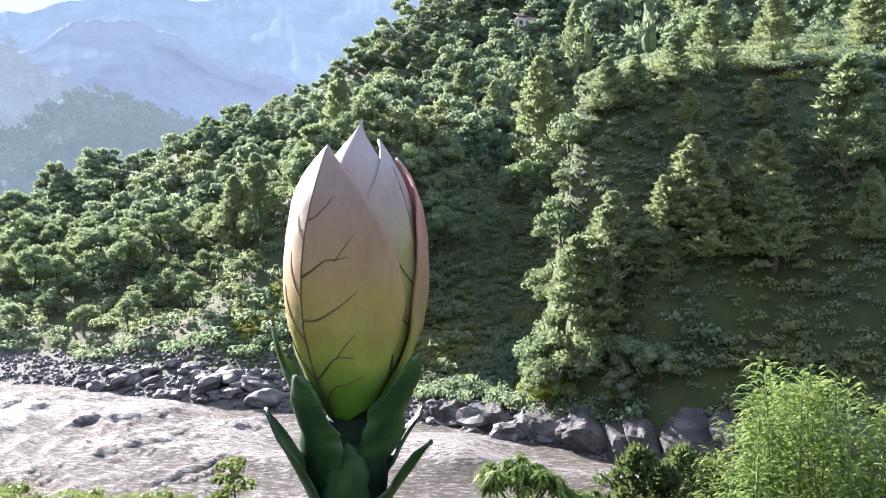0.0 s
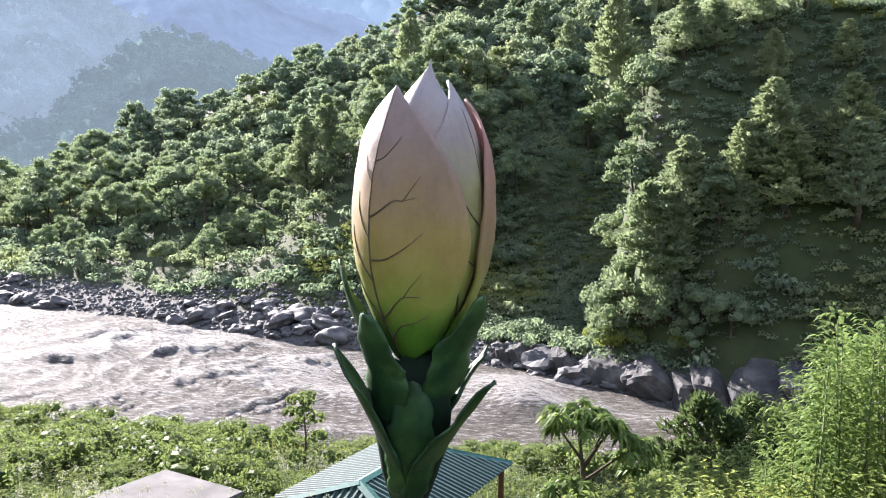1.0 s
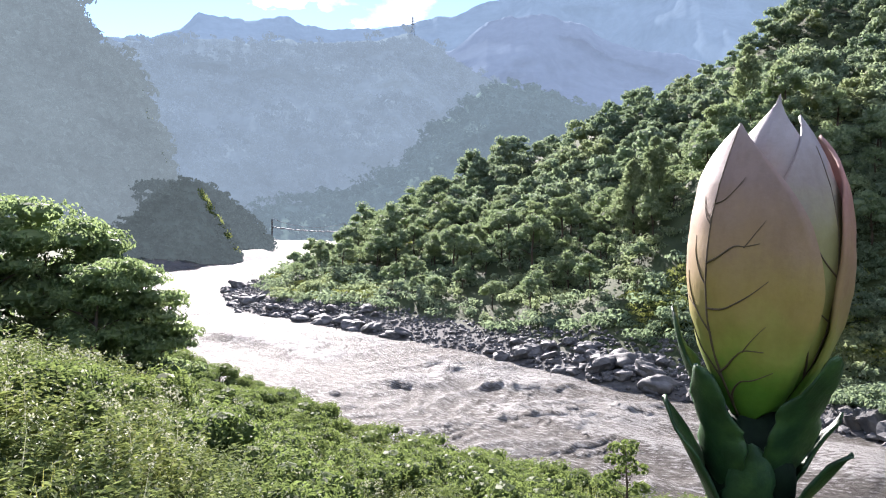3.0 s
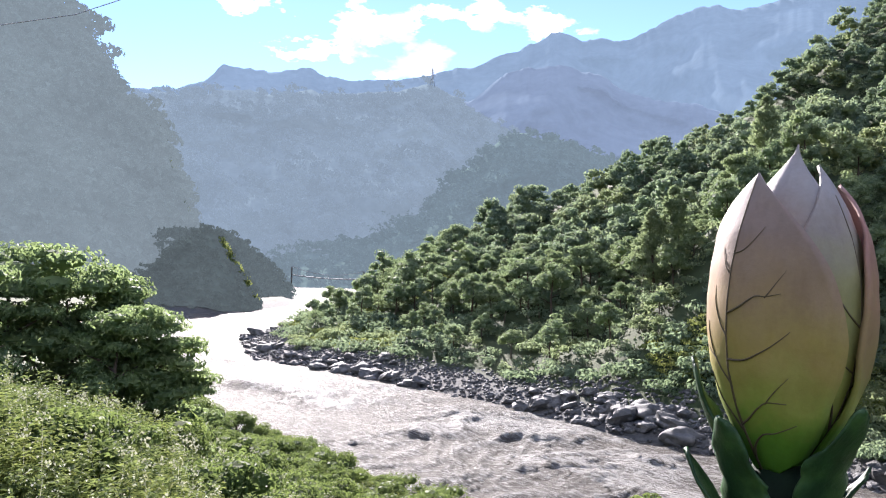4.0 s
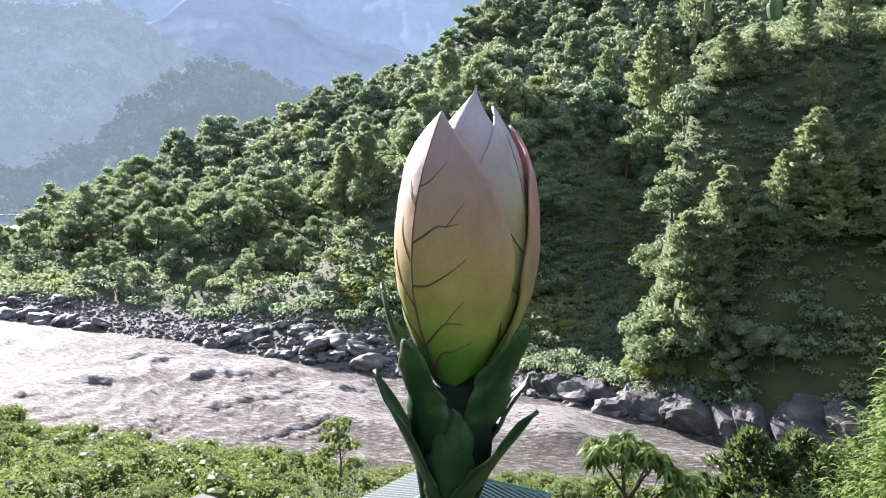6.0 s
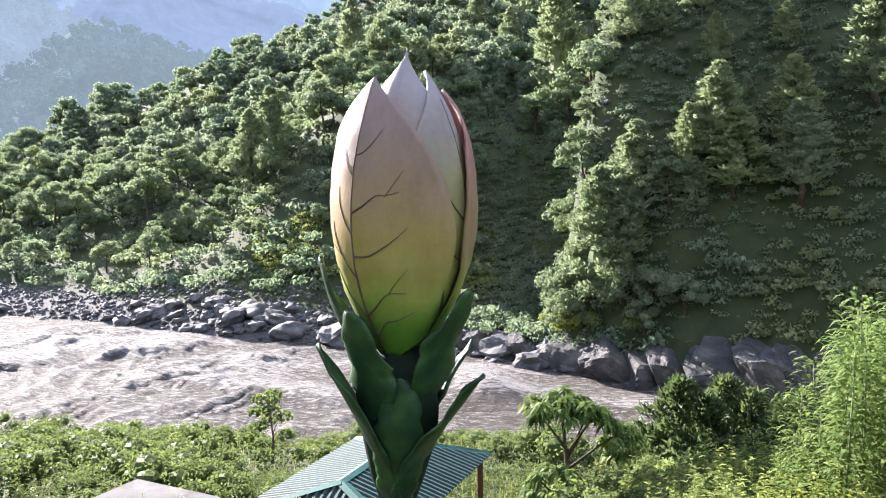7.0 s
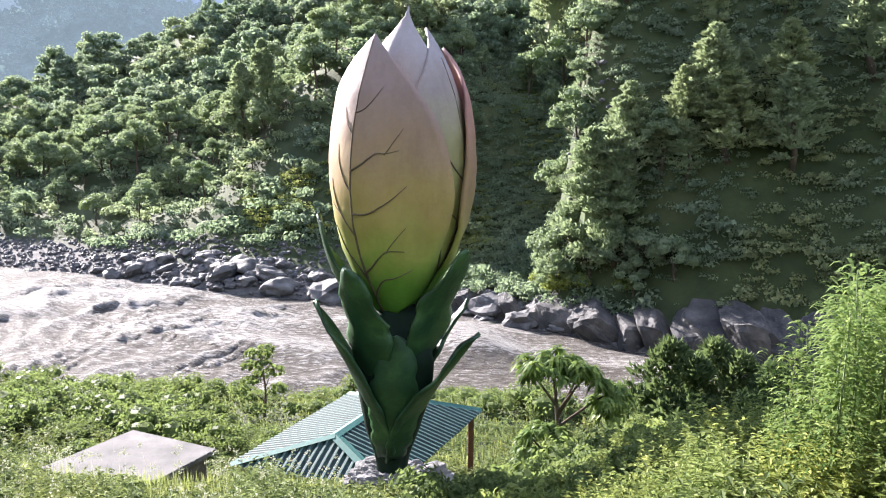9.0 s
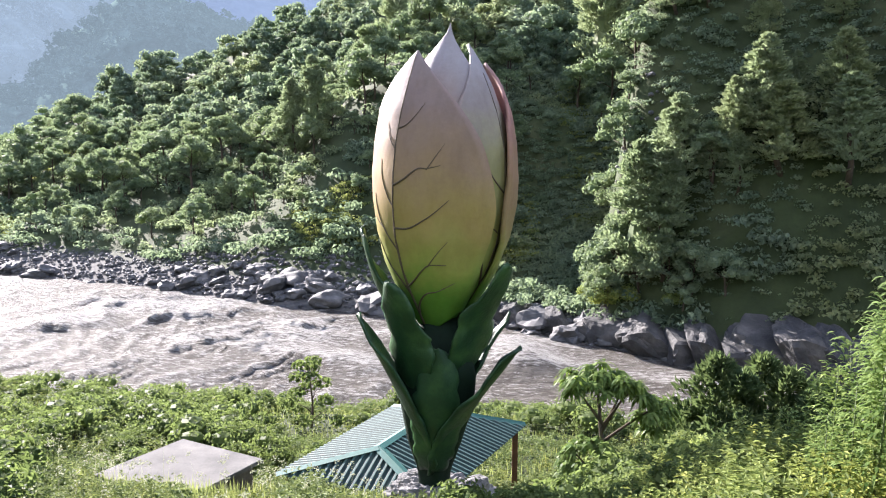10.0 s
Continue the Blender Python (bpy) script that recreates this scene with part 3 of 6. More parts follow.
# ---- distant mountains ----
def mountain(name, skyline, dist, depth, material, label, foot=-20, jag=0.012, steps=56, relief=0.02):
    """A wooded slope whose crest follows bearings and rises (degrees); it falls towards the valley with spurs and gullies."""
    sky = sorted(skyline)
    b = np.arange(sky[0][0], sky[-1][0] + 0.01, 0.12)
    e = np.interp(b, [p[0] for p in sky], [p[1] for p in sky])
    x0 = b * dist * 0.0175
    crest_h = np.tan(np.radians(e)) * dist + 18 + field(x0, x0 * 0 + dist, dist * 0.012, 5, 3) * dist * jag * 0.35 + field(x0, x0 * 0, dist * 0.05, 8, 3) * dist * jag * 0.4
    u = np.linspace(-0.25, 1, steps)
    bb, uu = np.meshgrid(b, u, indexing="ij")
    hh = np.repeat(crest_h[:, None], steps, 1)
    spur = field(bb * dist * 0.0175 + uu * depth * 0.35, uu * depth, dist * 0.11, 13, 4)
    r = dist - uu * depth + np.where(uu > 0, spur * depth * 0.28 * np.sin(np.clip(uu, 0, 1) * math.pi), 0)
    z = np.where(uu >= 0, foot + (hh - foot) * (1 - np.clip(uu, 0, 1)) ** 0.9, hh + uu * depth * 0.8)
    z = z + np.where(uu > 0.02, spur * dist * relief, 0)
    na, nr = bb.shape
    i = np.arange((na - 1) * nr).reshape(na - 1, nr)[:, :-1].ravel()
    q = np.stack([i, i + 1, i + nr + 1, i + nr], 1)
    a = np.radians(bb)
    v = np.stack([-np.sin(a) * r, np.cos(a) * r, z], -1).reshape(-1, 3)
    return link_mesh(name, array_mesh(name, v, q, True), material, None, label, "structure")


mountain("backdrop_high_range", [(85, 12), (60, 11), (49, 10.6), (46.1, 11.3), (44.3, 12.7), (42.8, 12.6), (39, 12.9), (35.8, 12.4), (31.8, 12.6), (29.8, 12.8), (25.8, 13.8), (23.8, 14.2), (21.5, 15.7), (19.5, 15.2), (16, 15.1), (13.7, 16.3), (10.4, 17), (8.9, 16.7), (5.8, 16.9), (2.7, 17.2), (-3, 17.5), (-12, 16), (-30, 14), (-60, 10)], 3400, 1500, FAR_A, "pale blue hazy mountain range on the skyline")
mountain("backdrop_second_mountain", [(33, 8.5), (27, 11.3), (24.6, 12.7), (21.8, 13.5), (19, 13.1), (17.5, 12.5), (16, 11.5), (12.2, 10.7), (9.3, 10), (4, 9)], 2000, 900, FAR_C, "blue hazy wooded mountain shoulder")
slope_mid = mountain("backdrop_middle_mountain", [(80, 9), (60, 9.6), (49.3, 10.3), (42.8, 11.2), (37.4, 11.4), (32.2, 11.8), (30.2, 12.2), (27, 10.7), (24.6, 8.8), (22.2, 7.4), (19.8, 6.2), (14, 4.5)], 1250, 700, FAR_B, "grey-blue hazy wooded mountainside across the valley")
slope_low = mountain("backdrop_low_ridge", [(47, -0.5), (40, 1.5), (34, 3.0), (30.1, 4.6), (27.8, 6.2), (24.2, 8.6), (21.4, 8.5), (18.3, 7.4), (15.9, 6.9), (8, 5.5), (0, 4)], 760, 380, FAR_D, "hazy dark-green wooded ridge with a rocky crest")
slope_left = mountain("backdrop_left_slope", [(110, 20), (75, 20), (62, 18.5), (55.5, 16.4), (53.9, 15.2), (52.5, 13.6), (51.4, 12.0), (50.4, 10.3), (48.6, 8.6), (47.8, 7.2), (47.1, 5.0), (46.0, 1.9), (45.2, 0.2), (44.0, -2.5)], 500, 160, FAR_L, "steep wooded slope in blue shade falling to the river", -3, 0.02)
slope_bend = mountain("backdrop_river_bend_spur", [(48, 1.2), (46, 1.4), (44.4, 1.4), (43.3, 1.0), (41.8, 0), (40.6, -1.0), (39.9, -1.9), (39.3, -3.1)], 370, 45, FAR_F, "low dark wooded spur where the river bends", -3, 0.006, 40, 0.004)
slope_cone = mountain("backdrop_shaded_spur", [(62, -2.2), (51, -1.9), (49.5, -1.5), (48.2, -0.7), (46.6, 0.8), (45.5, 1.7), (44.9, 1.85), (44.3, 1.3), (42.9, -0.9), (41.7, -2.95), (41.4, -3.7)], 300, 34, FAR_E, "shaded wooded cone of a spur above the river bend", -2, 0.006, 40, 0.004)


# ---- lotus bud sculpture ----
BASE = Vector((-2.2, 17.9, 9.95))
STAND = Matrix.Translation(BASE) @ Matrix.Rotation(radians(2.5), 4, "Y")
bud = new("lotus_bud_sculpture")
bud.matrix_world = STAND
tagged(bud, "giant painted lotus bud sculpture on a dark green stalk", "sculpture")


def spin(phi, rho, z):
    """phi: degrees from the side that faces the road, + to its right."""
    a = radians(phi)
    return Vector((math.sin(a) * rho, -math.cos(a) * rho, z))


BUD_Z = [3.8, 4.2, 4.7, 5.2, 5.9, 6.6, 7.2, 7.9, 8.6, 9.2, 9.8, 10.4]
BUD_R = [0.29, 0.56, 0.89, 1.17, 1.42, 1.52, 1.54, 1.48, 1.3, 1.03, 0.7, 0.3]


def petal_point(phi0, half, top, lift, keel, u, v, tip_in=0.0, blunt=2.5, flare=0.035):
    """u: -1..1 across, v: 0..1 up the petal."""
    z = 3.85 + (top - 3.85) * v
    r = float(np.interp(z - lift * 0.4, BUD_Z, BUD_R)) + lift - tip_in * v ** 7
    w = half * min(1.0, (v / 0.12 + 0.35)) * (1 - max(0.0, (v - 0.42) / 0.58) ** blunt)
    arch = math.sin(math.pi * min(1, v * 1.02))
    r *= (1 - keel * math.sin(math.pi * abs(u)) * arch) * (1 - 0.02 * u * u) + flare * abs(u) ** 5 * math.sin(math.pi * min(1, v + 0.1))
    r += (0.022 * math.sin(21 * v + 5 * u) * abs(u) ** 2 + 0.016 * math.sin(9 * u + 13 * v)) * math.sin(math.pi * min(1, v + 0.05))
    return spin(phi0 + u * w + 1.3 * math.sin(17 * v) * u * (1 - v), max(r, 0.02), z + 0.03 * math.sin(9 * v + 3 * u) * (1 - v))


def petal(phi0, half, top, lift, keel, label, veins, tip_in=0.0, blunt=2.5):
    paint = M_PETAL_PALE if "lilac" in label else M_PETAL_ROSE if "rose" in label else M_PETAL
    bm = bmesh.new()
    nu, nv = 20, 34
    g = [[bm.verts.new(petal_point(phi0, half, top, lift, keel, -1 + 2 * i / nu, j / nv, tip_in, blunt)) for i in range(nu + 1)] for j in range(nv + 1)]
    for j in range(nv):
        for i in range(nu):
            bm.faces.new((g[j][i], g[j][i + 1], g[j + 1][i + 1], g[j + 1][i]))
    bmesh.ops.remove_doubles(bm, verts=bm.verts, dist=0.002)
    bm.normal_update()
    ridge = [e for e in bm.edges if all(abs(math.degrees(math.atan2(v.co.x, -v.co.y)) - phi0) < 0.6 or abs(abs(math.degrees(math.atan2(v.co.x, -v.co.y)) - phi0) - 360) < 0.6 for v in e.verts)]
    for e in ridge:
        e.smooth = False
    ob = part("petal", bm, paint, bud, label)
    mod = ob.modifiers.new("thickness", "SOLIDIFY")
    mod.thickness, mod.offset = 0.07, -1
    for k, (pts, rad) in enumerate(veins):
        vb = bmesh.new()
        line = []
        for s in np.linspace(0, 1, 20):
            f = s * (len(pts) - 1)
            i = min(int(f), len(pts) - 2)
            q0, q1, q2, q3 = pts[max(i - 1, 0)], pts[i], pts[i + 1], pts[min(i + 2, len(pts) - 1)]
            e = f - i
            u, v = (0.5 * (2 * q1[c] + (q2[c] - q0[c]) * e + (2 * q0[c] - 5 * q1[c] + 4 * q2[c] - q3[c]) * e * e + (3 * q1[c] - q0[c] - 3 * q2[c] + q3[c]) * e ** 3) for c in (0, 1))
            p = petal_point(phi0, half, top, lift, keel, u, v, tip_in, blunt)
            line.append(p * 1.0 + Vector((p.x, p.y, 0)).normalized() * 0.006)
        tube(vb, line, [rad * (1 - 0.75 * s) for s in np.linspace(0, 1, 20)], 6)
        part("vein", vb, M_VEIN, ob)
    return ob


def bow(*pts):
    """A vein's course through (across, up) points, with a little wander."""
    return [(u + 0.012 * math.sin(40 * v), v + 0.004 * math.sin(30 * u)) for u, v in pts]


midrib = ([(0, 0.02), (0.005, 0.2), (-0.005, 0.4), (0.005, 0.6), (0, 0.8), (0, 0.98)], 0.032)
front_veins = [
    midrib,
    (bow((0, 0.06), (0.1, 0.1), (0.28, 0.145), (0.45, 0.16), (0.68, 0.2)), 0.03),
    (bow((0, 0.17), (0.12, 0.2), (0.26, 0.235), (0.38, 0.27), (0.58, 0.275)), 0.03),
    (bow((0.36, 0.265), (0.44, 0.3), (0.55, 0.36)), 0.016),
    (bow((0, 0.39), (0.16, 0.4), (0.31, 0.425), (0.42, 0.455), (0.54, 0.5)), 0.024),
    (bow((0, 0.54), (0.12, 0.565), (0.26, 0.595), (0.36, 0.605), (0.5, 0.61)), 0.024),
    (bow((0.35, 0.6), (0.45, 0.64), (0.57, 0.69)), 0.014),
    (bow((0, 0.73), (0.12, 0.745), (0.26, 0.775), (0.42, 0.82)), 0.016),
    (bow((0, 0.15), (-0.14, 0.2), (-0.3, 0.27), (-0.42, 0.33)), 0.024),
    (bow((0, 0.31), (-0.12, 0.35), (-0.27, 0.42), (-0.4, 0.5)), 0.022),
    (bow((0, 0.47), (-0.1, 0.5), (-0.2, 0.56), (-0.26, 0.63)), 0.018),
    (bow((-0.2, 0.38), (-0.3, 0.4), (-0.42, 0.42)), 0.012),
    (bow((0, 0.66), (-0.12, 0.7), (-0.24, 0.76)), 0.012),
]
right_veins = [
    ([(0.0, 0.03), (0.01, 0.3), (0.0, 0.6), (0.0, 0.9)], 0.026),
    (bow((0, 0.17), (-0.1, 0.2), (-0.16, 0.25), (-0.2, 0.28)), 0.034),
    (bow((0, 0.36), (-0.18, 0.39), (-0.34, 0.43), (-0.5, 0.46)), 0.018),
    (bow((0, 0.5), (-0.16, 0.54), (-0.32, 0.61), (-0.44, 0.68)), 0.022),
    (bow((-0.3, 0.6), (-0.4, 0.61), (-0.52, 0.625)), 0.01),
    (bow((0, 0.3), (0.2, 0.36), (0.4, 0.44)), 0.016),
]
petal(-36, 76, 9.84, 0.17, 0.065, "pink and straw outer petal with dark branching veins", front_veins, -0.22)
petal(60, 70, 10.08, -0.06, 0.06, "lilac-white outer petal fading to green at its foot", right_veins)
petal(121, 66, 9.75, 0.12, 0.04, "dusty rose outer petal with a dark edge", [midrib], 0.0, 4.0)
petal(-126, 68, 9.9, 0.0, 0.06, "dusty pink outer petal", [midrib])
petal(-12, 84, 10.5, -0.12, 0.06, "pale lilac inner petal with a pointed tip", [], 0.0, 4.0)
petal(-165, 84, 10.2, -0.12, 0.05, "pale lilac inner petal with a pointed tip", [midrib], 0.05)

bm = bmesh.new()
sz = [-0.25, 0.0, 0.5, 1.2, 2.0, 2.9, 3.5, 4.0, 4.5]
sr = [0.4, 0.33, 0.38, 0.62, 0.82, 0.9, 0.78, 0.5, 0.34]
rings = []
for z in np.linspace(-0.25, 4.5, 30):
    r = np.interp(z, sz, sr)
    rings.append([bm.verts.new(spin(k * 12, r * (1 + 0.05 * math.sin(k * 12 * 5 * math.pi / 180 + z) + 0.03 * math.sin(3.3 * z + k)), z)) for k in range(30)])
for a, b in zip(rings, rings[1:]):
    for k in range(30):
        bm.faces.new((a[k], a[(k + 1) % 30], b[(k + 1) % 30], b[k]))
bm.faces.new(rings[0][::-1])
bm.faces.new(rings[-1])
part("stalk", bm, M_STALK, bud, "thick ribbed blackish-green stalk")


def sepal(phi, path, width, cup, label, blunt=0.5, twist=0.0):
    """A thick leaf along (rho, z) points; cup bends its edges inwards (+) or back (-)."""
    bm = bmesh.new()
    ns, nw = 22, 10
    rows = []
    for j in range(ns + 1):
        s = j / ns
        f = s * (len(path) - 1)
        i = min(int(f), len(path) - 2)
        p0, p1, p2, p3 = path[max(i - 1, 0)], path[i], path[i + 1], path[min(i + 2, len(path) - 1)]
        t = f - i
        cr = [0.5 * (2 * p1[c] + (p2[c] - p0[c]) * t + (2 * p0[c] - 5 * p1[c] + 4 * p2[c] - p3[c]) * t * t + (3 * p1[c] - p0[c] - 3 * p2[c] + p3[c]) * t ** 3) for c in (0, 1)]
        w = width * (0.55 + 0.45 * math.sin(math.pi * min(1, s * 1.25) * 0.8)) * (1 - s ** (2 + 4 * blunt)) ** 0.6 + 0.004
        row = []
        for k in range(nw + 1):
            u = -1 + 2 * k / nw
            a = radians(twist * s)
            side = u * w * math.cos(a)
            c = spin(phi, cr[0] - cup * w * u * u + side * math.sin(a) + 0.05 * math.sin(13 * s + 2 * phi) * u * u, cr[1] + 0.07 * math.sin(17 * s + 4 * u + phi) * abs(u) ** 2)
            tang = Vector((math.cos(radians(phi)), math.sin(radians(phi)), 0))
            row.append(bm.verts.new(c + tang * (side * (1 + 0.06 * math.sin(31 * s + phi) + 0.05 * math.sin(53 * s + 2 * phi)) + 0.02 * math.sin(14 * s + phi))))
        rows.append(row)
    for j in range(ns):
        for k in range(nw):
            bm.faces.new((rows[j][k], rows[j][k + 1], rows[j + 1][k + 1], rows[j + 1][k]))
    bm.normal_update()
    ob = part("leaf", bm, M_SEPAL, bud, label)
    mod = ob.modifiers.new("thickness", "SOLIDIFY")
    mod.thickness, mod.offset = 0.06, 0
    return ob


sepal(-64, [(0.3, 0.6), (0.6, 1.6), (1.05, 2.55), (1.55, 3.45), (1.95, 4.2)], 0.82, 0.3, "dark green leaf bending outwards with a rolled edge", 0.1, 25)
sepal(60, [(0.25, 0.5), (0.55, 1.35), (1.05, 2.25), (1.6, 3.05), (2.08, 3.75)], 0.82, 0.3, "dark green leaf bending outwards with a rolled edge", 0.1, -25)
sepal(105, [(0.55, 2.1), (0.85, 2.7), (1.2, 3.35), (1.62, 4.15)], 0.36, 0.4, "small green leaf with a sunlit tip", 0.05)
sepal(-80, [(0.65, 3.2), (1.1, 4.1), (1.55, 5.0), (1.84, 6.0)], 0.72, 0.3, "green sepal clasping the bud", 0.15)
sepal(-42, [(0.7, 2.2), (0.98, 3.2), (1.28, 4.1), (1.6, 5.0)], 0.7, 0.3, "broad dark green sepal clasping the bud", 0.6)
sepal(52, [(0.62, 2.5), (1.0, 3.6), (1.4, 4.55), (1.85, 5.5)], 0.7, 0.25, "broad green sepal with a pale folded edge", 0.15)
sepal(3, [(0.48, 0.6), (0.78, 1.6), (1.0, 2.6), (1.04, 3.6)], 0.55, 0.45, "rounded green leaf pressed to the stalk", 0.8)
sepal(170, [(0.6, 3.0), (1.0, 4.1), (1.4, 5.0), (1.62, 5.7)], 0.5, 0.3, "green sepal clasping the bud", 0.15)

# ---- rock mound under the stalk ----
def rock_bm(seed, size, cuts=3, rough=0.35, flat=0.7):
    bm = bmesh.new()
    bmesh.ops.create_icosphere(bm, subdivisions=cuts, radius=1.0)
    off = Vector((seed * 7.3, seed * 3.1, seed * 1.7))
    for v in bm.verts:
        n = v.co.normalized()
        facet = noise.cell(n * 1.6 + off) * 0.18
        v.co = n * (1 + rough * noise.noise(n * 1.3 + off) + rough * 0.45 * noise.noise(n * 3.1 + off) + facet)
        v.co = Vector((v.co.x * size[0], v.co.y * size[1], v.co.z * size[2]))
    bmesh.ops.smooth_vert(bm, verts=bm.verts, factor=0.35, use_axis_x=True, use_axis_y=True, use_axis_z=True)
    return bm


mound_bm = bmesh.new()
bmesh.ops.create_icosphere(mound_bm, subdivisions=6, radius=1.0)
for v in mound_bm.verts:
    n = v.co.normalized()
    r = 0.9 + 0.3 * noise.noise(n * 1.4 + Vector((5, 2, 9))) + 0.32 * abs(noise.noise(n * 3.6)) + 0.16 * abs(noise.noise(n * 8.0)) + 0.06 * noise.noise(n * 17.0)
    v.co = Vector((n.x * 1.35, n.y * 0.95, n.z * 0.72)) * r
mound = part("rock_mound", mound_bm, M_MOUND, None, "", False)
mound.location = BASE + Vector((0.1, -0.05, -0.5))
tagged(mound, "lumpy grey cement rock mound under the sculpture", "rock mound")

# ---- pavilion with a green sheet roof ----
EAVE = 8.8
RL, RF, RR, RN = Vector((-6.75, 20.9, EAVE)), Vector((-4.2, 26.7, EAVE)), Vector((0.2, 25.2, EAVE)), Vector((-2.35, 19.4, EAVE))
hut = new("pavilion")
hut.location = ((RL + RR) / 2).x, ((RL + RR) / 2).y, ground_z(*((RL + RR) / 2).xy)
tagged(hut, "open pavilion with a green corrugated hip roof on brown posts", "pavilion")
bpy.context.view_layer.update()
HUT_INV = hut.matrix_world.inverted()
along = ((RF - RL) + (RR - RN)) / 2
mid_n, mid_f = (RL + RN) / 2, (RF + RR) / 2
RISE = 0.62
RA, RB = mid_n + along * 0.22 + Vector((0, 0, RISE)), mid_f - along * 0.22 + Vector((0, 0, RISE))


def sheet_slope(e0, e1, top0, top1, pitch=0.2):
    """Corrugated sheeting between an eave and a ridge (top0 = top1 for a hip end); ribs run down the slope."""
    bm = bmesh.new()
    length = (e1 - e0).length
    n = int(length / pitch) * 4
    d = (e1 - e0) / n
    nrm = (e1 - e0).cross(top0 - e0).normalized()
    if nrm.z < 0:
        nrm = -nrm
    unit = (e1 - e0).normalized()
    s0, s1 = (top0 - e0).dot(unit), (top1 - e0).dot(unit)
    foot = e0 + unit * s0
    up = top0 - foot
    prev = None
    for i in range(n + 1):
        s = length * i / n
        h = min(1.0, s / max(s0, 1e-6), (length - s) / max(length - s1, 1e-6))
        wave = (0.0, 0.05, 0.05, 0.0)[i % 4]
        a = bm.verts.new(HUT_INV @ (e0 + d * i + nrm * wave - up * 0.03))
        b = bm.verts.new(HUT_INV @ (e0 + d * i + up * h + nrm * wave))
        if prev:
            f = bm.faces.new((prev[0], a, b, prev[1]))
            # rib crests take the paler sheet, sides and valleys the darker one
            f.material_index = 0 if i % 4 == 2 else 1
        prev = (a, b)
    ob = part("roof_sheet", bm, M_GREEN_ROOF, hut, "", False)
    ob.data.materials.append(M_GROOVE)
    mod = ob.modifiers.new("thickness", "SOLIDIFY")
    mod.thickness = 0.006
    return ob


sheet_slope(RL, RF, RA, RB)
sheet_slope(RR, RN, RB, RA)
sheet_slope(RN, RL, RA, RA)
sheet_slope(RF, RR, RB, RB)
for a, b in ((RA, RB), (RL, RA), (RN, RA), (RF, RB), (RR, RB)):
    bm = bmesh.new()
    d = (b - a).normalized()
    side = d.cross(Vector((0, 0, 1))).normalized()
    top = side.cross(d).normalized()
    for s in (-1, 1):
        q = [a + top * 0.06, b + top * 0.06, b + side * s * 0.17 + top * 0.0, a + side * s * 0.17 + top * 0.0]
        vs = [bm.verts.new(HUT_INV @ (p + Vector((0, 0, 0.02)))) for p in q]
        bm.faces.new(vs)
    ob = part("ridge_cap", bm, M_CAP, hut, "pale green folded ridge sheet", False)
    ob.modifiers.new("thickness", "SOLIDIFY").thickness = 0.01
for c in (RL, RF, RR, RN):
    inner = c + ((RL + RR) / 2 - c) * 0.09
    zg = min(ground_z(inner.x, inner.y), EAVE - 1.2)
    bm = bmesh.new()
    box(bm, (0.18, 0.18, EAVE - zg + 0.3), HUT_INV @ Matrix.Translation((inner.x, inner.y, (EAVE + zg) / 2 - 0.1)), 0.01)
    part("post", bm, M_POST, hut, "", False)
for a, b in ((RL, RF), (RF, RR), (RR, RN), (RN, RL)):
    c0 = (RL + RR) / 2
    a2, b2 = a + (c0 - a) * 0.09, b + (c0 - b) * 0.09
    bm = bmesh.new()
    tube(bm, [HUT_INV @ (a2 + Vector((0, 0, -0.06))), HUT_INV @ (b2 + Vector((0, 0, -0.06)))], [0.07, 0.07], 4)
    part("beam", bm, M_POST, hut, "", False)

# ---- small block with a flat concrete roof ----
SLAB = [Vector((-11.6, 20.15, 9.0)), Vector((-10.15, 22.85, 9.0)), Vector((-7.3, 21.5, 9.0)), Vector((-8.6, 18.75, 9.0))]
shed_c = sum(SLAB, Vector()) / 4
shed = new("pump_house")
shed.location = (shed_c.x, shed_c.y, ground_z(shed_c.x, shed_c.y))
tagged(shed, "small dark-walled block with a flat concrete roof slab", "outbuilding")
bpy.context.view_layer.update()
inv = shed.matrix_world.inverted()


def prism(corners, z0, z1, bevel=0.015):
    bm = bmesh.new()
    lo, hi = [bm.verts.new(inv @ Vector((c.x, c.y, z0))) for c in corners], [bm.verts.new(inv @ Vector((c.x, c.y, z1))) for c in corners]
    n = len(corners)
    for k in range(n):
        bm.faces.new((lo[k], lo[(k + 1) % n], hi[(k + 1) % n], hi[k]))
    bm.faces.new(lo[::-1])
    bm.faces.new(hi)
    bmesh.ops.recalc_face_normals(bm, faces=bm.faces)
    if bevel:
        bmesh.ops.bevel(bm, geom=bm.edges[:], offset=bevel, segments=2, affect="EDGES")
    return bm


part("roof_slab", prism(SLAB, 8.88, 9.0), M_CONCRETE, shed, "grey weathered concrete slab", False)
walls = [c + (shed_c - c) * 0.13 for c in SLAB]
part("wall", prism(walls, ground_z(shed_c.x, shed_c.y) - 1.0, 8.88, 0.0), M_DARKWALL, shed, "dark mossy plaster wall", False)


# ---- plants: shapes of leaves and crowns ----
rng = np.random.default_rng(7)


def unit(n, zmin=-1.0):
    z = rng.uniform(zmin, 1, n)
    a = rng.uniform(0, 2 * math.pi, n)
    s = np.sqrt(1 - z * z)
    return np.stack([s * np.cos(a), s * np.sin(a), z], 1)


def normed(v):
    return v / np.maximum(np.linalg.norm(v, axis=1, keepdims=True), 1e-6)


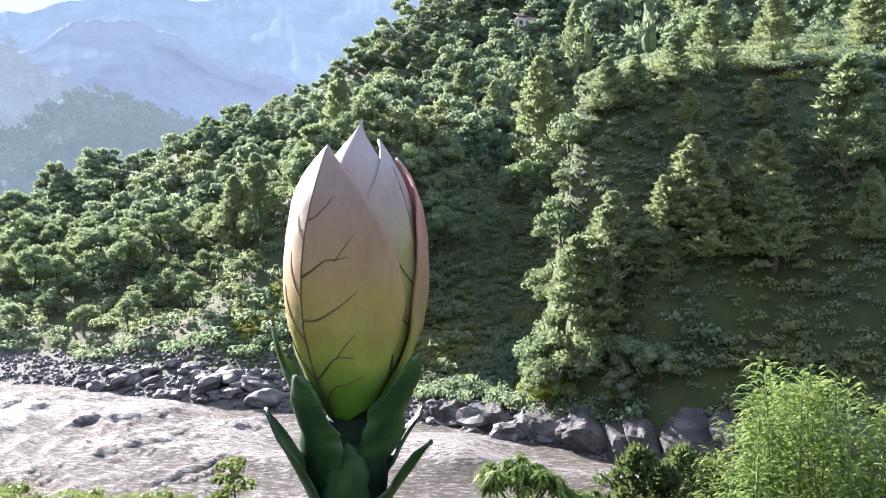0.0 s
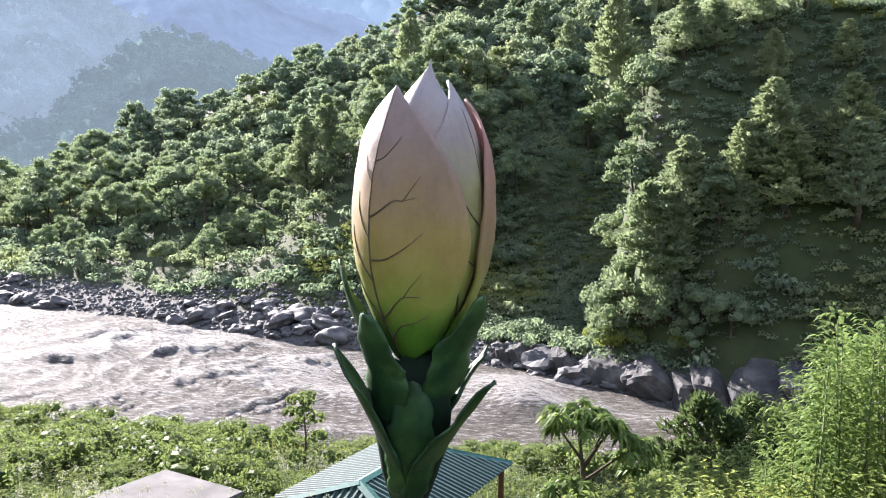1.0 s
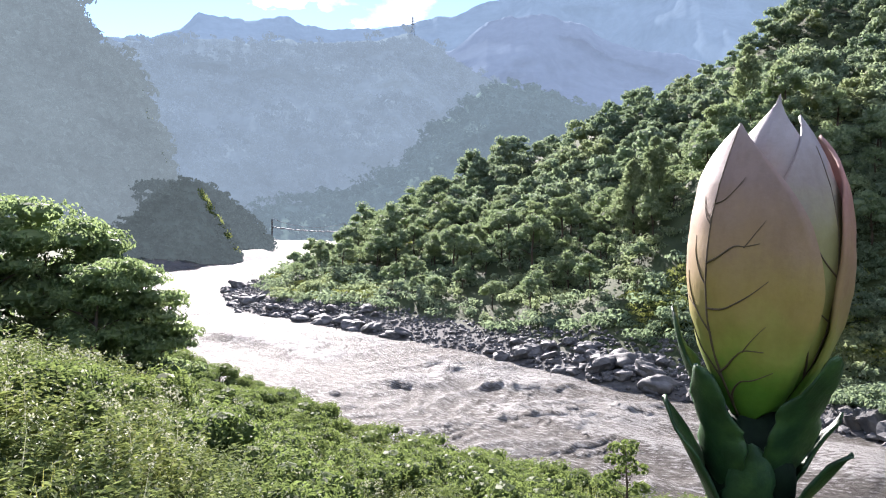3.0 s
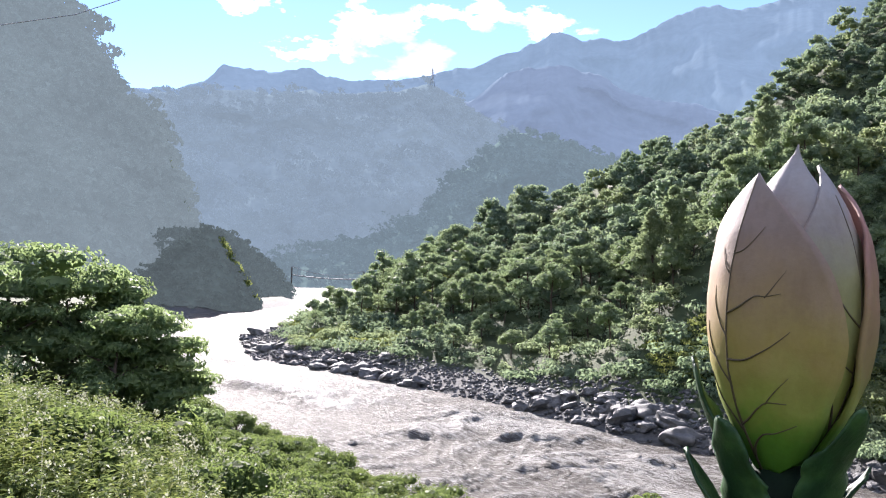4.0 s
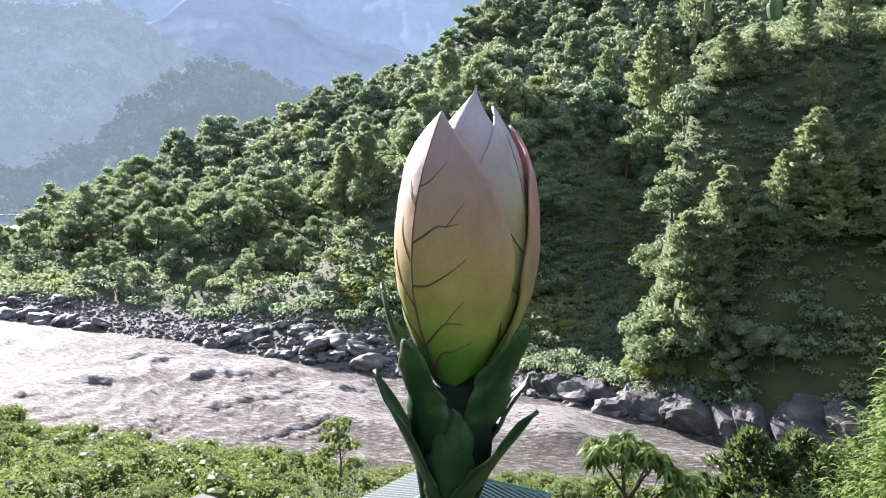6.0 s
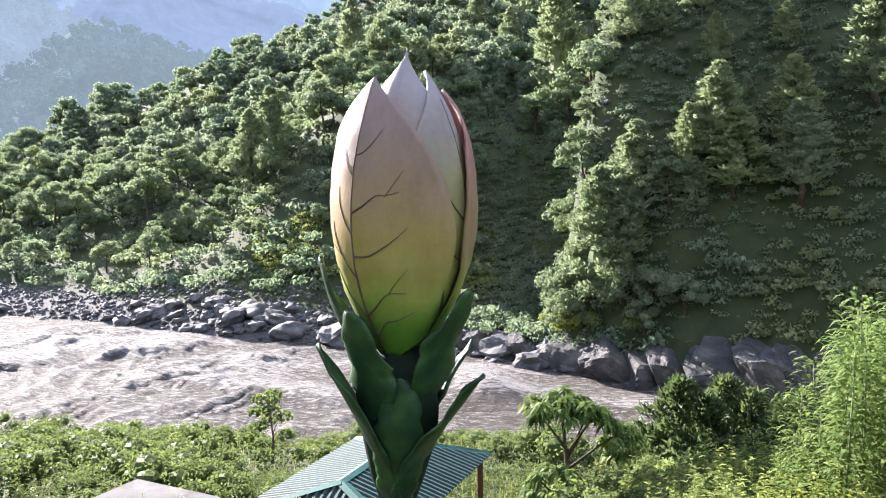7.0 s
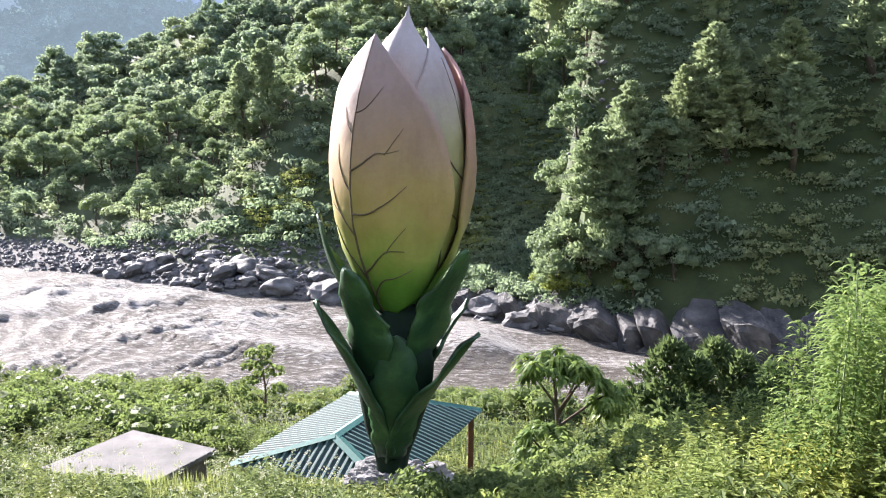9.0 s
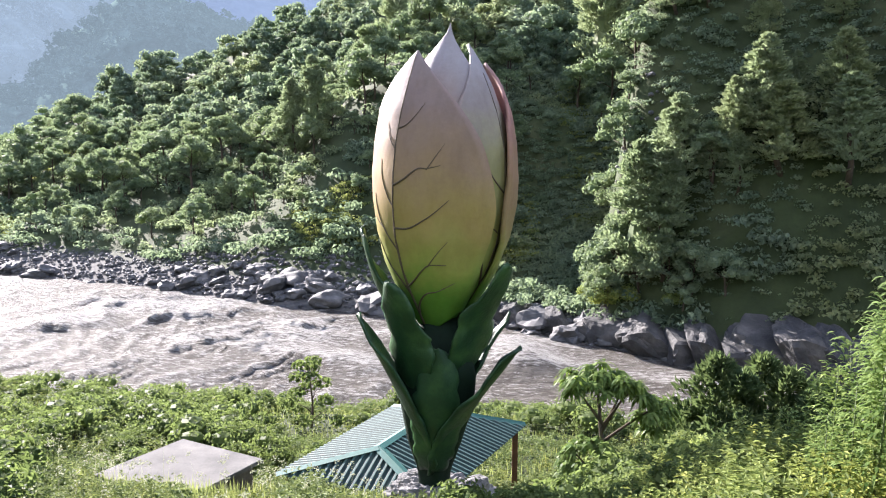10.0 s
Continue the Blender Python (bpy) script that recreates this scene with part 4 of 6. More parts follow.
def leaves(base, way, up, length, width, fold=0.25):
    """Rhombic leaves: (n, 4, 3)."""
    length, width = np.asarray(length).reshape(-1, 1), np.asarray(width).reshape(-1, 1)
    side = normed(np.cross(way, up))
    nrm = np.cross(side, way)
    mid = base + way * length * 0.45
    return np.stack([base, mid + side * width * 0.5 + nrm * width * fold, base + way * length - nrm * length * 0.08, mid - side * width * 0.5 + nrm * width * fold], 1)


def lances(base, way, length, width, droop):
    """Long drooping leaves, three faces each: (3n, 4, 3)."""
    n = len(base)
    length, width = np.asarray(length).reshape(-1, 1), np.asarray(width).reshape(-1, 1)
    droop = np.asarray(droop).reshape(-1, 1)
    side = normed(np.cross(way, np.array([[0, 0, 1.0]])) + 1e-6)
    rows = []
    for s, w in ((0.0, 0.12), (0.3, 0.95), (0.68, 0.75), (1.0, 0.04)):
        c = base + way * length * s - np.array([[0, 0, 1.0]]) * droop * length * s * s
        lift = np.array([[0, 0, 1.0]]) * width * 0.18 * (w > 0.5)
        rows.append((c + side * width * 0.5 * w + lift, c - side * width * 0.5 * w + lift))
    return np.concatenate([np.stack([a[0], b[0], b[1], a[1]], 1) for a, b in zip(rows, rows[1:])])


def shell(n=2):
    """A ball of n x n quads on each of six sides: (6 n n, 4, 3)."""
    t = np.linspace(-1, 1, n + 1)
    out = []
    for axis in range(3):
        for sign in (-1, 1):
            for i in range(n):
                for j in range(n):
                    q = np.array([(t[i], t[j]), (t[i + 1], t[j]), (t[i + 1], t[j + 1]), (t[i], t[j + 1])][::sign])
                    p = np.insert(q, axis, sign, 1)
                    out.append(p / np.linalg.norm(p, axis=1, keepdims=True))
    return np.array(out)


SHELL = shell()


def clump_leaves(centre, radius, n, leaf, squash=0.75, upward=0.35, heart=0.0):
    """Leaves lying on a rounded clump, about a close inner mass of twigs and leaves (heart: its share of the radius)."""
    d = unit(n, -0.55)
    r = radius * rng.uniform(0.6, 1.1, n) ** 0.6
    p = np.asarray(centre) + d * r[:, None] * np.array([1, 1, squash])
    way = normed(np.cross(d, unit(n)) + unit(n) * 0.45 + np.array([0, 0, -0.1]))
    up = normed(d * 1.2 + unit(n) * 0.34 + np.array([0, 0, upward]))
    k = rng.uniform(0.65, 1.25, n)
    q = leaves(p - way * leaf * 0.4, way, up, leaf * k, leaf * 0.6 * k)
    if not heart:
        return q
    wob = rng.uniform(0.85, 1.1, 3) * radius * heart * np.array([1, 1, squash])
    return np.concatenate([q, SHELL * wob + np.asarray(centre)])


def broad_crown(h, r, n, leaf, foot=0.28, clumps=13, heart=0.66):
    out = []
    for k in range(clumps):
        a = k * 2.4 + rng.uniform(-0.5, 0.5)
        f = math.sqrt((k + 0.5) / clumps)
        zc = foot + (1 - foot) * (0.30 + 0.52 * (1 - f * f) + rng.uniform(-0.13, 0.13))
        c = (math.cos(a) * r * f * 0.72, math.sin(a) * r * f * 0.72, h * zc)
        out.append(clump_leaves(c, r * rng.uniform(0.27, 0.46), n // clumps, leaf, 0.75, 0.35, heart))
    return np.concatenate(out)


def pine_crown(h, r, n, leaf, foot=0.1, heart=0.3):
    """Tapering crown of needle tufts on rising boughs round a dark inner cone."""
    boughs = max(14, n // 60)
    b_lev = np.sort(rng.uniform(0, 1, boughs) ** 0.8)
    b_az = np.arange(boughs) * 2.4 + rng.uniform(-0.4, 0.4, boughs)
    prof = ([0, 0.1, 0.28, 0.55, 0.8, 0.93, 1.0], [0.72, 1.0, 0.98, 0.76, 0.44, 0.22, 0.04])
    b_len = r * np.interp(b_lev, *prof) * rng.uniform(0.72, 1.08, boughs)
    k = rng.integers(0, boughs, n)
    t = rng.uniform(0.25, 1.0, n) ** 0.7
    thick = 0.2 * r * (1.15 - 0.75 * b_lev[k])
    ax = np.stack([np.cos(b_az[k]), np.sin(b_az[k])], 1)
    core = np.concatenate([ax * (b_len[k] * t)[:, None], (h * (foot + (1 - foot) * b_lev[k]) + 0.32 * b_len[k] * (t - 0.5))[:, None]], 1)
    d = unit(n, -0.4)
    p = core + d * thick[:, None] * np.array([1, 1, 0.7]) * rng.uniform(0.5, 1.0, (n, 1))
    way = normed(np.concatenate([ax * 0.4, np.full((n, 1), 0.55)], 1) + d * 0.5 + unit(n) * 0.45)
    up = normed(d + np.concatenate([ax * 0.35, np.full((n, 1), 0.35)], 1) + unit(n) * 0.25)
    s = rng.uniform(0.7, 1.3, n)
    q = [leaves(p, way, up, leaf * s, leaf * 0.42 * s)]
    for lev in (0.26, 0.45, 0.6):
        w = heart * r * np.interp(lev, *prof)
        q.append(SHELL * np.array([w, w, h * 0.13]) + np.array([0, 0, h * (foot + (1 - foot) * lev)]))
    return np.concatenate(q)


def shrub_crown(h, r, n, leaf, clumps=9, heart=0.6):
    out = []
    for k in range(clumps):
        a = rng.uniform(0, 2 * math.pi)
        f = math.sqrt(rng.uniform(0, 1)) * 0.75
        c = (math.cos(a) * r * f, math.sin(a) * r * f, h * (0.3 + 0.4 * rng.uniform(0.2, 1) * (1 - f * 0.5)))
        out.append(clump_leaves(c, r * rng.uniform(0.3, 0.5), n // clumps, leaf, h / r * 0.55, 0.35, heart))
    return np.concatenate(out)


def trunk_bm(h, r, lean=0.06, limbs=5, spread=1.0, start=0.35):
    bm = bmesh.new()
    pts = [(lean * h * t * t + 0.04 * h * math.sin(4 * t), 0.03 * h * math.sin(6 * t), h * t) for t in (0, 0.2, 0.45, 0.7, 1.0)]
    pts[0] = (0, 0, -0.6)
    tube(bm, pts, [r * 1.25, r, r * 0.8, r * 0.55, r * 0.2], 7)
    for k in range(limbs):
        t = start + (0.92 - start) * k / max(1, limbs)
        a = k * 2.4 + 0.5
        p = Vector((lean * h * t * t + 0.04 * h * math.sin(4 * t), 0.03 * h * math.sin(6 * t), h * t))
        q = p + Vector((math.cos(a), math.sin(a), 0.55)) * spread * (1 - 0.5 * t)
        tube(bm, [p, (p + q) / 2 + Vector((0, 0, 0.06 * spread)), q], [r * 0.45 * (1 - 0.5 * t), r * 0.3, r * 0.1], 5)
    return bm


def plant(name, trunk, crown, leaf_mat, label, category, group=""):
    """A tree or bush: an empty at its foot with a trunk and a crown."""
    ob = new(name)
    tagged(ob, label, category, group)
    part("trunk", trunk, M_BARK, ob)
    link_mesh("crown", quads_mesh("crown", crown), leaf_mat, ob)
    ob.location = (0, 0, -500)
    return ob


def place(proto, x, y, size=1.0, turn=0.0, sink=0.1, first={}, z=None):
    """Stands a copy of a plant on the ground; the prototype itself takes the first spot."""
    zz = ground_z(x, y) - sink if z is None else z
    m = Matrix.Translation((x, y, zz)) @ Matrix.Rotation(turn, 4, "Z") @ Matrix.Scale(size, 4)
    if proto.name not in first:
        first[proto.name] = True
        proto.matrix_basis = m
        return proto
    ob = copy_thing(proto, m)
    ob.matrix_basis = m
    return ob


# ---- forest on the spur ----
tree_protos = []
for k in range(7):
    h, r = rng.uniform(5.5, 8.5), rng.uniform(2.3, 3.3)
    tree_protos.append(plant("broadleaf_tree", trunk_bm(h * 0.8, 0.16, 0.05, 5, r * 0.7), broad_crown(h, r, 1150, 0.35, 0.2 + 0.1 * (k % 3)), L_BROAD, "green broadleaf tree with an uneven clumped crown on the hillside", "tree", "hillside broadleaf trees"))
flat_crown = np.concatenate([clump_leaves((math.cos(a) * d, math.sin(a) * d, zc), rr, 70, 0.42, 0.28, 0.9) for a, d, zc, rr in [(k * 2.4, 1.0 + 0.16 * k, 4.6 - 0.22 * k, 1.15) for k in range(11)]])
flat_proto = plant("layered_tree", trunk_bm(4.4, 0.13, 0.04, 6, 1.9), flat_crown, L_BROAD, "small tree with flat layered fans of foliage", "tree", "hillside layered trees")
pine_protos = [plant("pine_tree", trunk_bm(h * 0.97, 0.2, 0.01, 0), pine_crown(h, r, 5200, 0.46), L_PINE, "grey-green conical pine with its sunny side lit", "tree", "hillside pines") for h, r in ((12.0, 2.5), (13.0, 2.8), (11.0, 2.4))]

# x, y, height, half width
PINES = [(14.7, 70.6, 9.0, 2.8), (11.6, 70.9, 11.6, 3.3), (13.6, 69.3, 9.4, 2.7), (21.2, 69.1, 8.7, 2.8), (18.8, 68.9, 6.7, 1.9), (22.3, 67.5, 7.0, 2.8), (26.7, 65.5, 8.1, 2.8), (27.1, 68.2, 7.8,
         2.6), (24.1, 70.4, 4.6, 1.2), (17.2, 69.1, 4.0, 1.1), (18.9, 67.6, 4.4, 1.6), (33.8, 63.8, 6.0, 1.6), (33.9, 67.6, 10.6, 3.6), (32.4, 79.6, 7.1, 2.2), (26.4, 79.5, 6.8, 2.2), (22.5, 79.0,
         6.1, 1.7), (54.1, 185.6, 13.0, 5.1), (18.7, 78.9, 5.1, 1.6), (28.9, 74.7, 4.1, 1.4), (14.8, 124.3, 19.0, 4.8), (16.0, 79.2, 5.4, 2.0), (29.1, 177.6, 15.5, 3.9), (22.8, 75.2, 4.9, 1.6), (43.3,
         82.5, 6.4, 2.6), (15.4, 96.0, 13.0, 3.3), (-30.9, 119.8, 12.1, 3.2), (-27.9, 120.8, 12.1, 3.0), (3.9, 158.2, 9.9, 2.6), (9.2, 146.2, 9.2, 2.5), (-17.2, 134.9, 14.2, 3.0)]
for k, (x, y, h, r) in enumerate(PINES):
    h0, r0 = ((12.0, 2.5), (13.0, 2.8), (11.0, 2.4))[k % 3]
    ob = place(pine_protos[k % 3], x, y, 1.0, k * 1.7, 0.3)
    ob.matrix_basis = ob.matrix_basis @ Matrix.Diagonal((r / r0, r / r0, (h + 0.3) / h0, 1))
# trees along the edge of the rib above them
for k in range(22):
    r = 72 + 1.7 * k
    b = -5.0 - 0.15 * min(35, r - 69) - 2.2 * rng.uniform()
    x, y = math.sin(radians(-b)) * r, math.cos(radians(b)) * r
    place(tree_protos[k % 7], x, y, rng.uniform(0.55, 0.95) * (1.0 if k < 9 else 0.5), k * 1.9, 0.5)
# leafy trees crowding the foot of the pines
for k, (x, y, h) in enumerate(((8.6, 74.0, 4.6), (10.1, 71.8, 5.4), (11.6, 70.0, 5.6), (13.6, 68.4, 5.8), (15.6, 66.8, 5.4), (17.6, 65.2, 5.0), (14.6, 66.6, 4.0), (12.9, 72.4, 6.0), (17.2, 69.0, 5.0))):
    place(tree_protos[k % 7], x, y, h / 7.0, k * 2.1, 0.3)

cell = 4.3
fx, fy = np.meshgrid(np.arange(-236, 150, cell), np.arange(50, 268, cell))
fx, fy = (fx + rng.uniform(-1.9, 1.9, fx.shape)).ravel(), (fy + rng.uniform(-1.9, 1.9, fy.shape)).ravel()
_, f_far = zones(fx, fy)
f_az, f_r = np.degrees(np.arctan2(-fx, fy)), np.hypot(fx, fy)
clear = field(fx, fy, 22, 77, 2)
crowd = np.min([np.hypot(fx - p[0], fy - p[1]) for p in PINES], 0)
sel = (f_far > 12) & (f_az > -37) & (f_az < 44) & (f_r < 256) & (crowd > 2.2)
# the steep shaded face under the pines is almost bare of trees, the terrace above it half open
bare = (fx > 1) & (f_far < 40)
sel &= ~(bare & (rng.uniform(0, 1, fx.shape) < 0.93))
sel &= ~((fx > 18) & (f_far >= 40) & (f_far < 90) & (rng.uniform(0, 1, fx.shape) < 0.55))
sel &= ~((f_far < 26) & (rng.uniform(0, 1, fx.shape) < 0.35))
sel &= ~((clear < -0.3) & (f_far < 60) & (fx < 0) & (rng.uniform(0, 1, fx.shape) < 0.5))
fx, fy, f_far, f_r, clear = fx[sel], fy[sel], f_far[sel], f_r[sel], clear[sel]
fz = height(fx, fy)
order = np.argsort(np.where(f_far > 0, f_far, 1e4))
near_trees = order[:270]
for k in near_trees:
    s = (0.45 + 0.85 * rng.uniform() ** 1.3) * (0.7 if f_far[k] < 22 else 1.0)
    p = flat_proto if rng.uniform() < 0.12 and f_far[k] < 40 else tree_protos[rng.integers(7)]
    place(p, float(fx[k]), float(fy[k]), s, rng.uniform(0, 6.28), 0.2)
wood = [broad_crown(rng.uniform(6, 8.5), rng.uniform(2.3, 3.3), 340, 0.62, 0.15, 10) for _ in range(8)] + [pine_crown(11.5, 2.7, 400, 0.75) for _ in range(3)]
chunks = []
pine_share = np.clip((fx - 4) / 80, 0.0, 0.5)
for k in order[270:]:
    t = rng.integers(8, 11) if rng.uniform() < pine_share[k] else rng.integers(0, 8)
    a, s = rng.uniform(0, 6.28), (0.45 + 0.95 * rng.uniform() ** 1.3) * (0.6 if clear[k] < -0.5 else 1.0)
    c, sn = math.cos(a) * s, math.sin(a) * s
    q = wood[t]
    chunks.append((np.stack([q[..., 0] * c - q[..., 1] * sn, q[..., 0] * sn + q[..., 1] * c, q[..., 2] * s * rng.uniform(0.85, 1.15)], -1) + np.array([fx[k], fy[k], fz[k] - 0.6])).astype(np.float32))
forest = link_mesh("forest", quads_mesh("forest", np.concatenate(chunks)), L_FOREST, None, "dense green mixed forest covering the mountain spur", "stuff")
tagged(forest, "", "forest")

# far woods on the hazy slopes
def far_woods(slope, count, size, label):
    """Crowns standing on a distant slope, in the air light of that slope."""
    me = slope.data
    co = np.empty(len(me.vertices) * 3, np.float32)
    me.vertices.foreach_get("co", co)
    co = co.reshape(-1, 3)
    az = np.degrees(np.arctan2(-co[:, 0], co[:, 1]))
    pick = np.flatnonzero((az > -8) & (az < 64) & (co[:, 2] > -1))
    pick = rng.choice(pick, count)
    tmpl = [np.concatenate([clump_leaves((0.5 * math.cos(j * 2.1), 0.5 * math.sin(j * 2.1), 0.7 + 0.25 * j), 0.75 - 0.08 * j, 9, 0.8) for j in range(3)]) for _ in range(5)]
    out = [(tmpl[k % 5] * size * rng.uniform(0.6, 1.3) + co[p] + rng.uniform(-1, 1, 3) * np.array([size, size, 0.1])).astype(np.float32) for k, p in enumerate(pick)]
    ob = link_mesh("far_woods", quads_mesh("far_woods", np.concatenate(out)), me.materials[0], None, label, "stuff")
    return tagged(ob, "", "woods")


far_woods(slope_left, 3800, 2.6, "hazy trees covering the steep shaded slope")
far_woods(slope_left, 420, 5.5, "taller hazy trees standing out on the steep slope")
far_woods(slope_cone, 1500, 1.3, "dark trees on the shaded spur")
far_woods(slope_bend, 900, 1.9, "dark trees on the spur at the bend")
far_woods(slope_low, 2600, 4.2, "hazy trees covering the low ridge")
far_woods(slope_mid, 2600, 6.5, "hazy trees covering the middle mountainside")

# sunlit grass along the crests of the shaded spurs
def crest_grass(slope, a0, a1, depth, count):
    """Blades on the sunny shoulder of a spur, between two bearings, down to so many degrees under its crest."""
    me = slope.data
    co = np.empty(len(me.vertices) * 3, np.float32)
    me.vertices.foreach_get("co", co)
    co = co.reshape(-1, 3)
    az, el = np.degrees(np.arctan2(-co[:, 0], co[:, 1])), np.degrees(np.arctan2(co[:, 2] - 18, np.hypot(co[:, 0], co[:, 1])))
    cell_of = np.round(az / 0.12).astype(int)
    top = {c: el[cell_of == c].max() for c in np.unique(cell_of[(az > a0) & (az < a1)])}
    ok = np.array([i for i in np.flatnonzero((az > a0) & (az < a1)) if el[i] > top[cell_of[i]] - depth])
    c = co[rng.choice(ok, count)] + rng.normal(0, 0.5, (count, 3)) * np.array([1, 1, 0.5])
    toward = normed(np.array([[0, 0, 18.0]]) - c)
    return leaves(c + toward * 2.2, normed(unit(count) * 0.5 + np.array([0, 0, 0.9])), normed(toward + unit(count) * 0.4), rng.uniform(0.5, 1.0, count), rng.uniform(0.15, 0.35, count))


strip_q = np.concatenate([crest_grass(slope_cone, 41.7, 44.2, 0.35, 3600), crest_grass(slope_left, 46.0, 48.6, 0.5, 1100)])
tagged(link_mesh("crest_grass", quads_mesh("crest_grass", strip_q), L_GRASS, None, "sunlit pale grass running down the spur's crest", "stuff"), "", "grass")

# undergrowth between the trees
ux, uy = rng.uniform(-150, 110, 13000), rng.uniform(55, 262, 13000)
_, u_far = zones(ux, uy)
u_az = np.degrees(np.arctan2(-ux, uy))
sel = (u_far > np.where(ux > -2, 3.5, 5.0) + rng.uniform(0, 3, 13000)) & (u_az > -37) & (u_az < 45) & (np.hypot(ux, uy) < 258) & ((u_far < 60) | (rng.uniform(0, 1, 13000) < 0.6))
sel &= ~((ux > 2) & (u_far < 90) & (rng.uniform(0, 1, 13000) < 0.15))
ux, uy, u_far = ux[sel], uy[sel], u_far[sel]
uz = height(ux, uy)
bush = [shrub_crown(1.5, 1.4, 56, 0.5, 4, 0.0) for _ in range(6)]
fern = [shrub_crown(1.5, 1.4, 60, 0.4, 6, 0.0) for _ in range(6)]
chunks = []
for k in range(len(ux)):
    s = rng.uniform(0.5, 1.2) * (0.6 if ux[k] > 2 and u_far[k] < 50 else 1.5 if u_far[k] < 34 else 1.0)
    chunks.append(((fern if u_far[k] < 30 else bush)[k % 6] * s + np.array([ux[k], uy[k], uz[k] - 0.2])).astype(np.float32))
for k in range(230):
    hx = rng.uniform(-3, 44)
    hy = float(np.interp(hx, [p[0] for p in FAR_BANK], [p[1] for p in FAR_BANK])) + rng.uniform(2.0, 6.5)
    chunks.append((fern[k % 6] * rng.uniform(0.4, 1.4) + np.array([hx, hy, max(ground_z(hx, hy) - 0.2, 1.4)])).astype(np.float32))
qx, qy = rng.uniform(-3, 56, 9500), rng.uniform(46, 130, 9500)
_, q_far = zones(qx, qy)
for k in np.flatnonzero((q_far > 3.5) & (q_far < 56)):
    chunks.append((fern[k % 6] * rng.uniform(0.4, 0.9) + np.array([qx[k], qy[k], ground_z(qx[k], qy[k]) - 0.2])).astype(np.float32))
under = link_mesh("undergrowth", quads_mesh("undergrowth", np.concatenate(chunks)), L_FOREST, None, "low green bushes and ferns between the trees", "stuff")
tagged(under, "", "undergrowth")

# bright open grass on the terrace above the steep face
tx, ty = rng.uniform(8, 95, 5000), rng.uniform(60, 190, 5000)
_, t_far = zones(tx, ty)
t_sel = np.flatnonzero((t_far > 21) & (t_far < 100) & (field(tx, ty, 14, 88, 2) > -0.25))
gx2, gy2 = rng.uniform(-130, 4, 9500), rng.uniform(85, 185, 9500)
_, g_far = zones(gx2, gy2)
g_sel = np.flatnonzero((g_far > 9) & (g_far < 62) & (field(gx2, gy2, 22, 77, 2) < -0.22))
tuft = [shrub_crown(0.9, 1.5, 64, 0.34, 5, 0.0) for _ in range(4)]
tuft_z = height(tx, ty)
terrace = [(tuft[k % 4] * rng.uniform(0.5, 1.1) + np.array([tx[k], ty[k], tuft_z[k] - 0.15])).astype(np.float32) for k in t_sel]
g_z = height(gx2, gy2)
terrace += [(tuft[k % 4] * rng.uniform(0.5, 1.1) + np.array([gx2[k], gy2[k], g_z[k] - 0.15])).astype(np.float32) for k in g_sel]
tagged(link_mesh("terrace_grass", quads_mesh("terrace_grass", np.concatenate(terrace)), L_GRASS, None, "bright grass and low bushes on open terraces of the hill", "stuff"), "", "grass")

# ---- boulders and rock faces along the water ----
rock_meshes = []
for k in range(9):
    bm = rock_bm(k + 11, (1.0, 0.7 + 0.04 * k, 0.48 + 0.05 * (k % 4)), 3, 0.55)
    me = bpy.data.meshes.new("boulder")
    bm.to_mesh(me)
    bm.free()
    me.materials.append(M_ROCK)
    me.polygons.foreach_set("use_smooth", [k % 4 == 0] * len(me.polygons))
    rock_meshes.append(me)
bank = np.array(FAR_BANK)
seg = np.hypot(*np.diff(bank, axis=0).T)
dist_along = np.concatenate([[0], np.cumsum(seg)])
s0, s1 = dist_along[5], dist_along[17]
for k in range(280):
    s = rng.uniform(s0, s1)
    i = int(np.searchsorted(dist_along, s) - 1)
    t = (s - dist_along[i]) / seg[i]
    d = (bank[i + 1] - bank[i]) / seg[i]
    wide = np.interp(s, [s0, (s0 + s1) / 2, s1], [10, 7.5, 5])
    off = -1.2 + rng.uniform(0, 1) ** 1.3 * wide
    p = bank[i] + (bank[i + 1] - bank[i]) * t + np.array([-d[1], d[0]]) * off
    size = float(np.clip(rng.lognormal(-0.35, 0.55), 0.28, 2.1))
    ob = new("boulder", rock_meshes[k % 9])
    ob.matrix_world = Matrix.Translation((p[0], p[1], ground_z(p[0], p[1]) + size * 0.22)) @ Euler((rng.uniform(-0.3, 0.3), rng.uniform(-0.3, 0.3), rng.uniform(0, 6.28))).to_matrix().to_4x4() @ Matrix.Scale(size, 4)
    tagged(ob, "grey rounded river boulder on the stony bank", "boulder", "bank boulders")
small = []
pm = rock_bm(3, (1, 0.8, 0.6), 1, 0.3)
pm.verts.ensure_lookup_table()
pv, pf = np.array([v.co[:] for v in pm.verts]), np.array([[v.index for v in f.verts] for f in pm.faces])
pm.free()
vs, fs = [], []
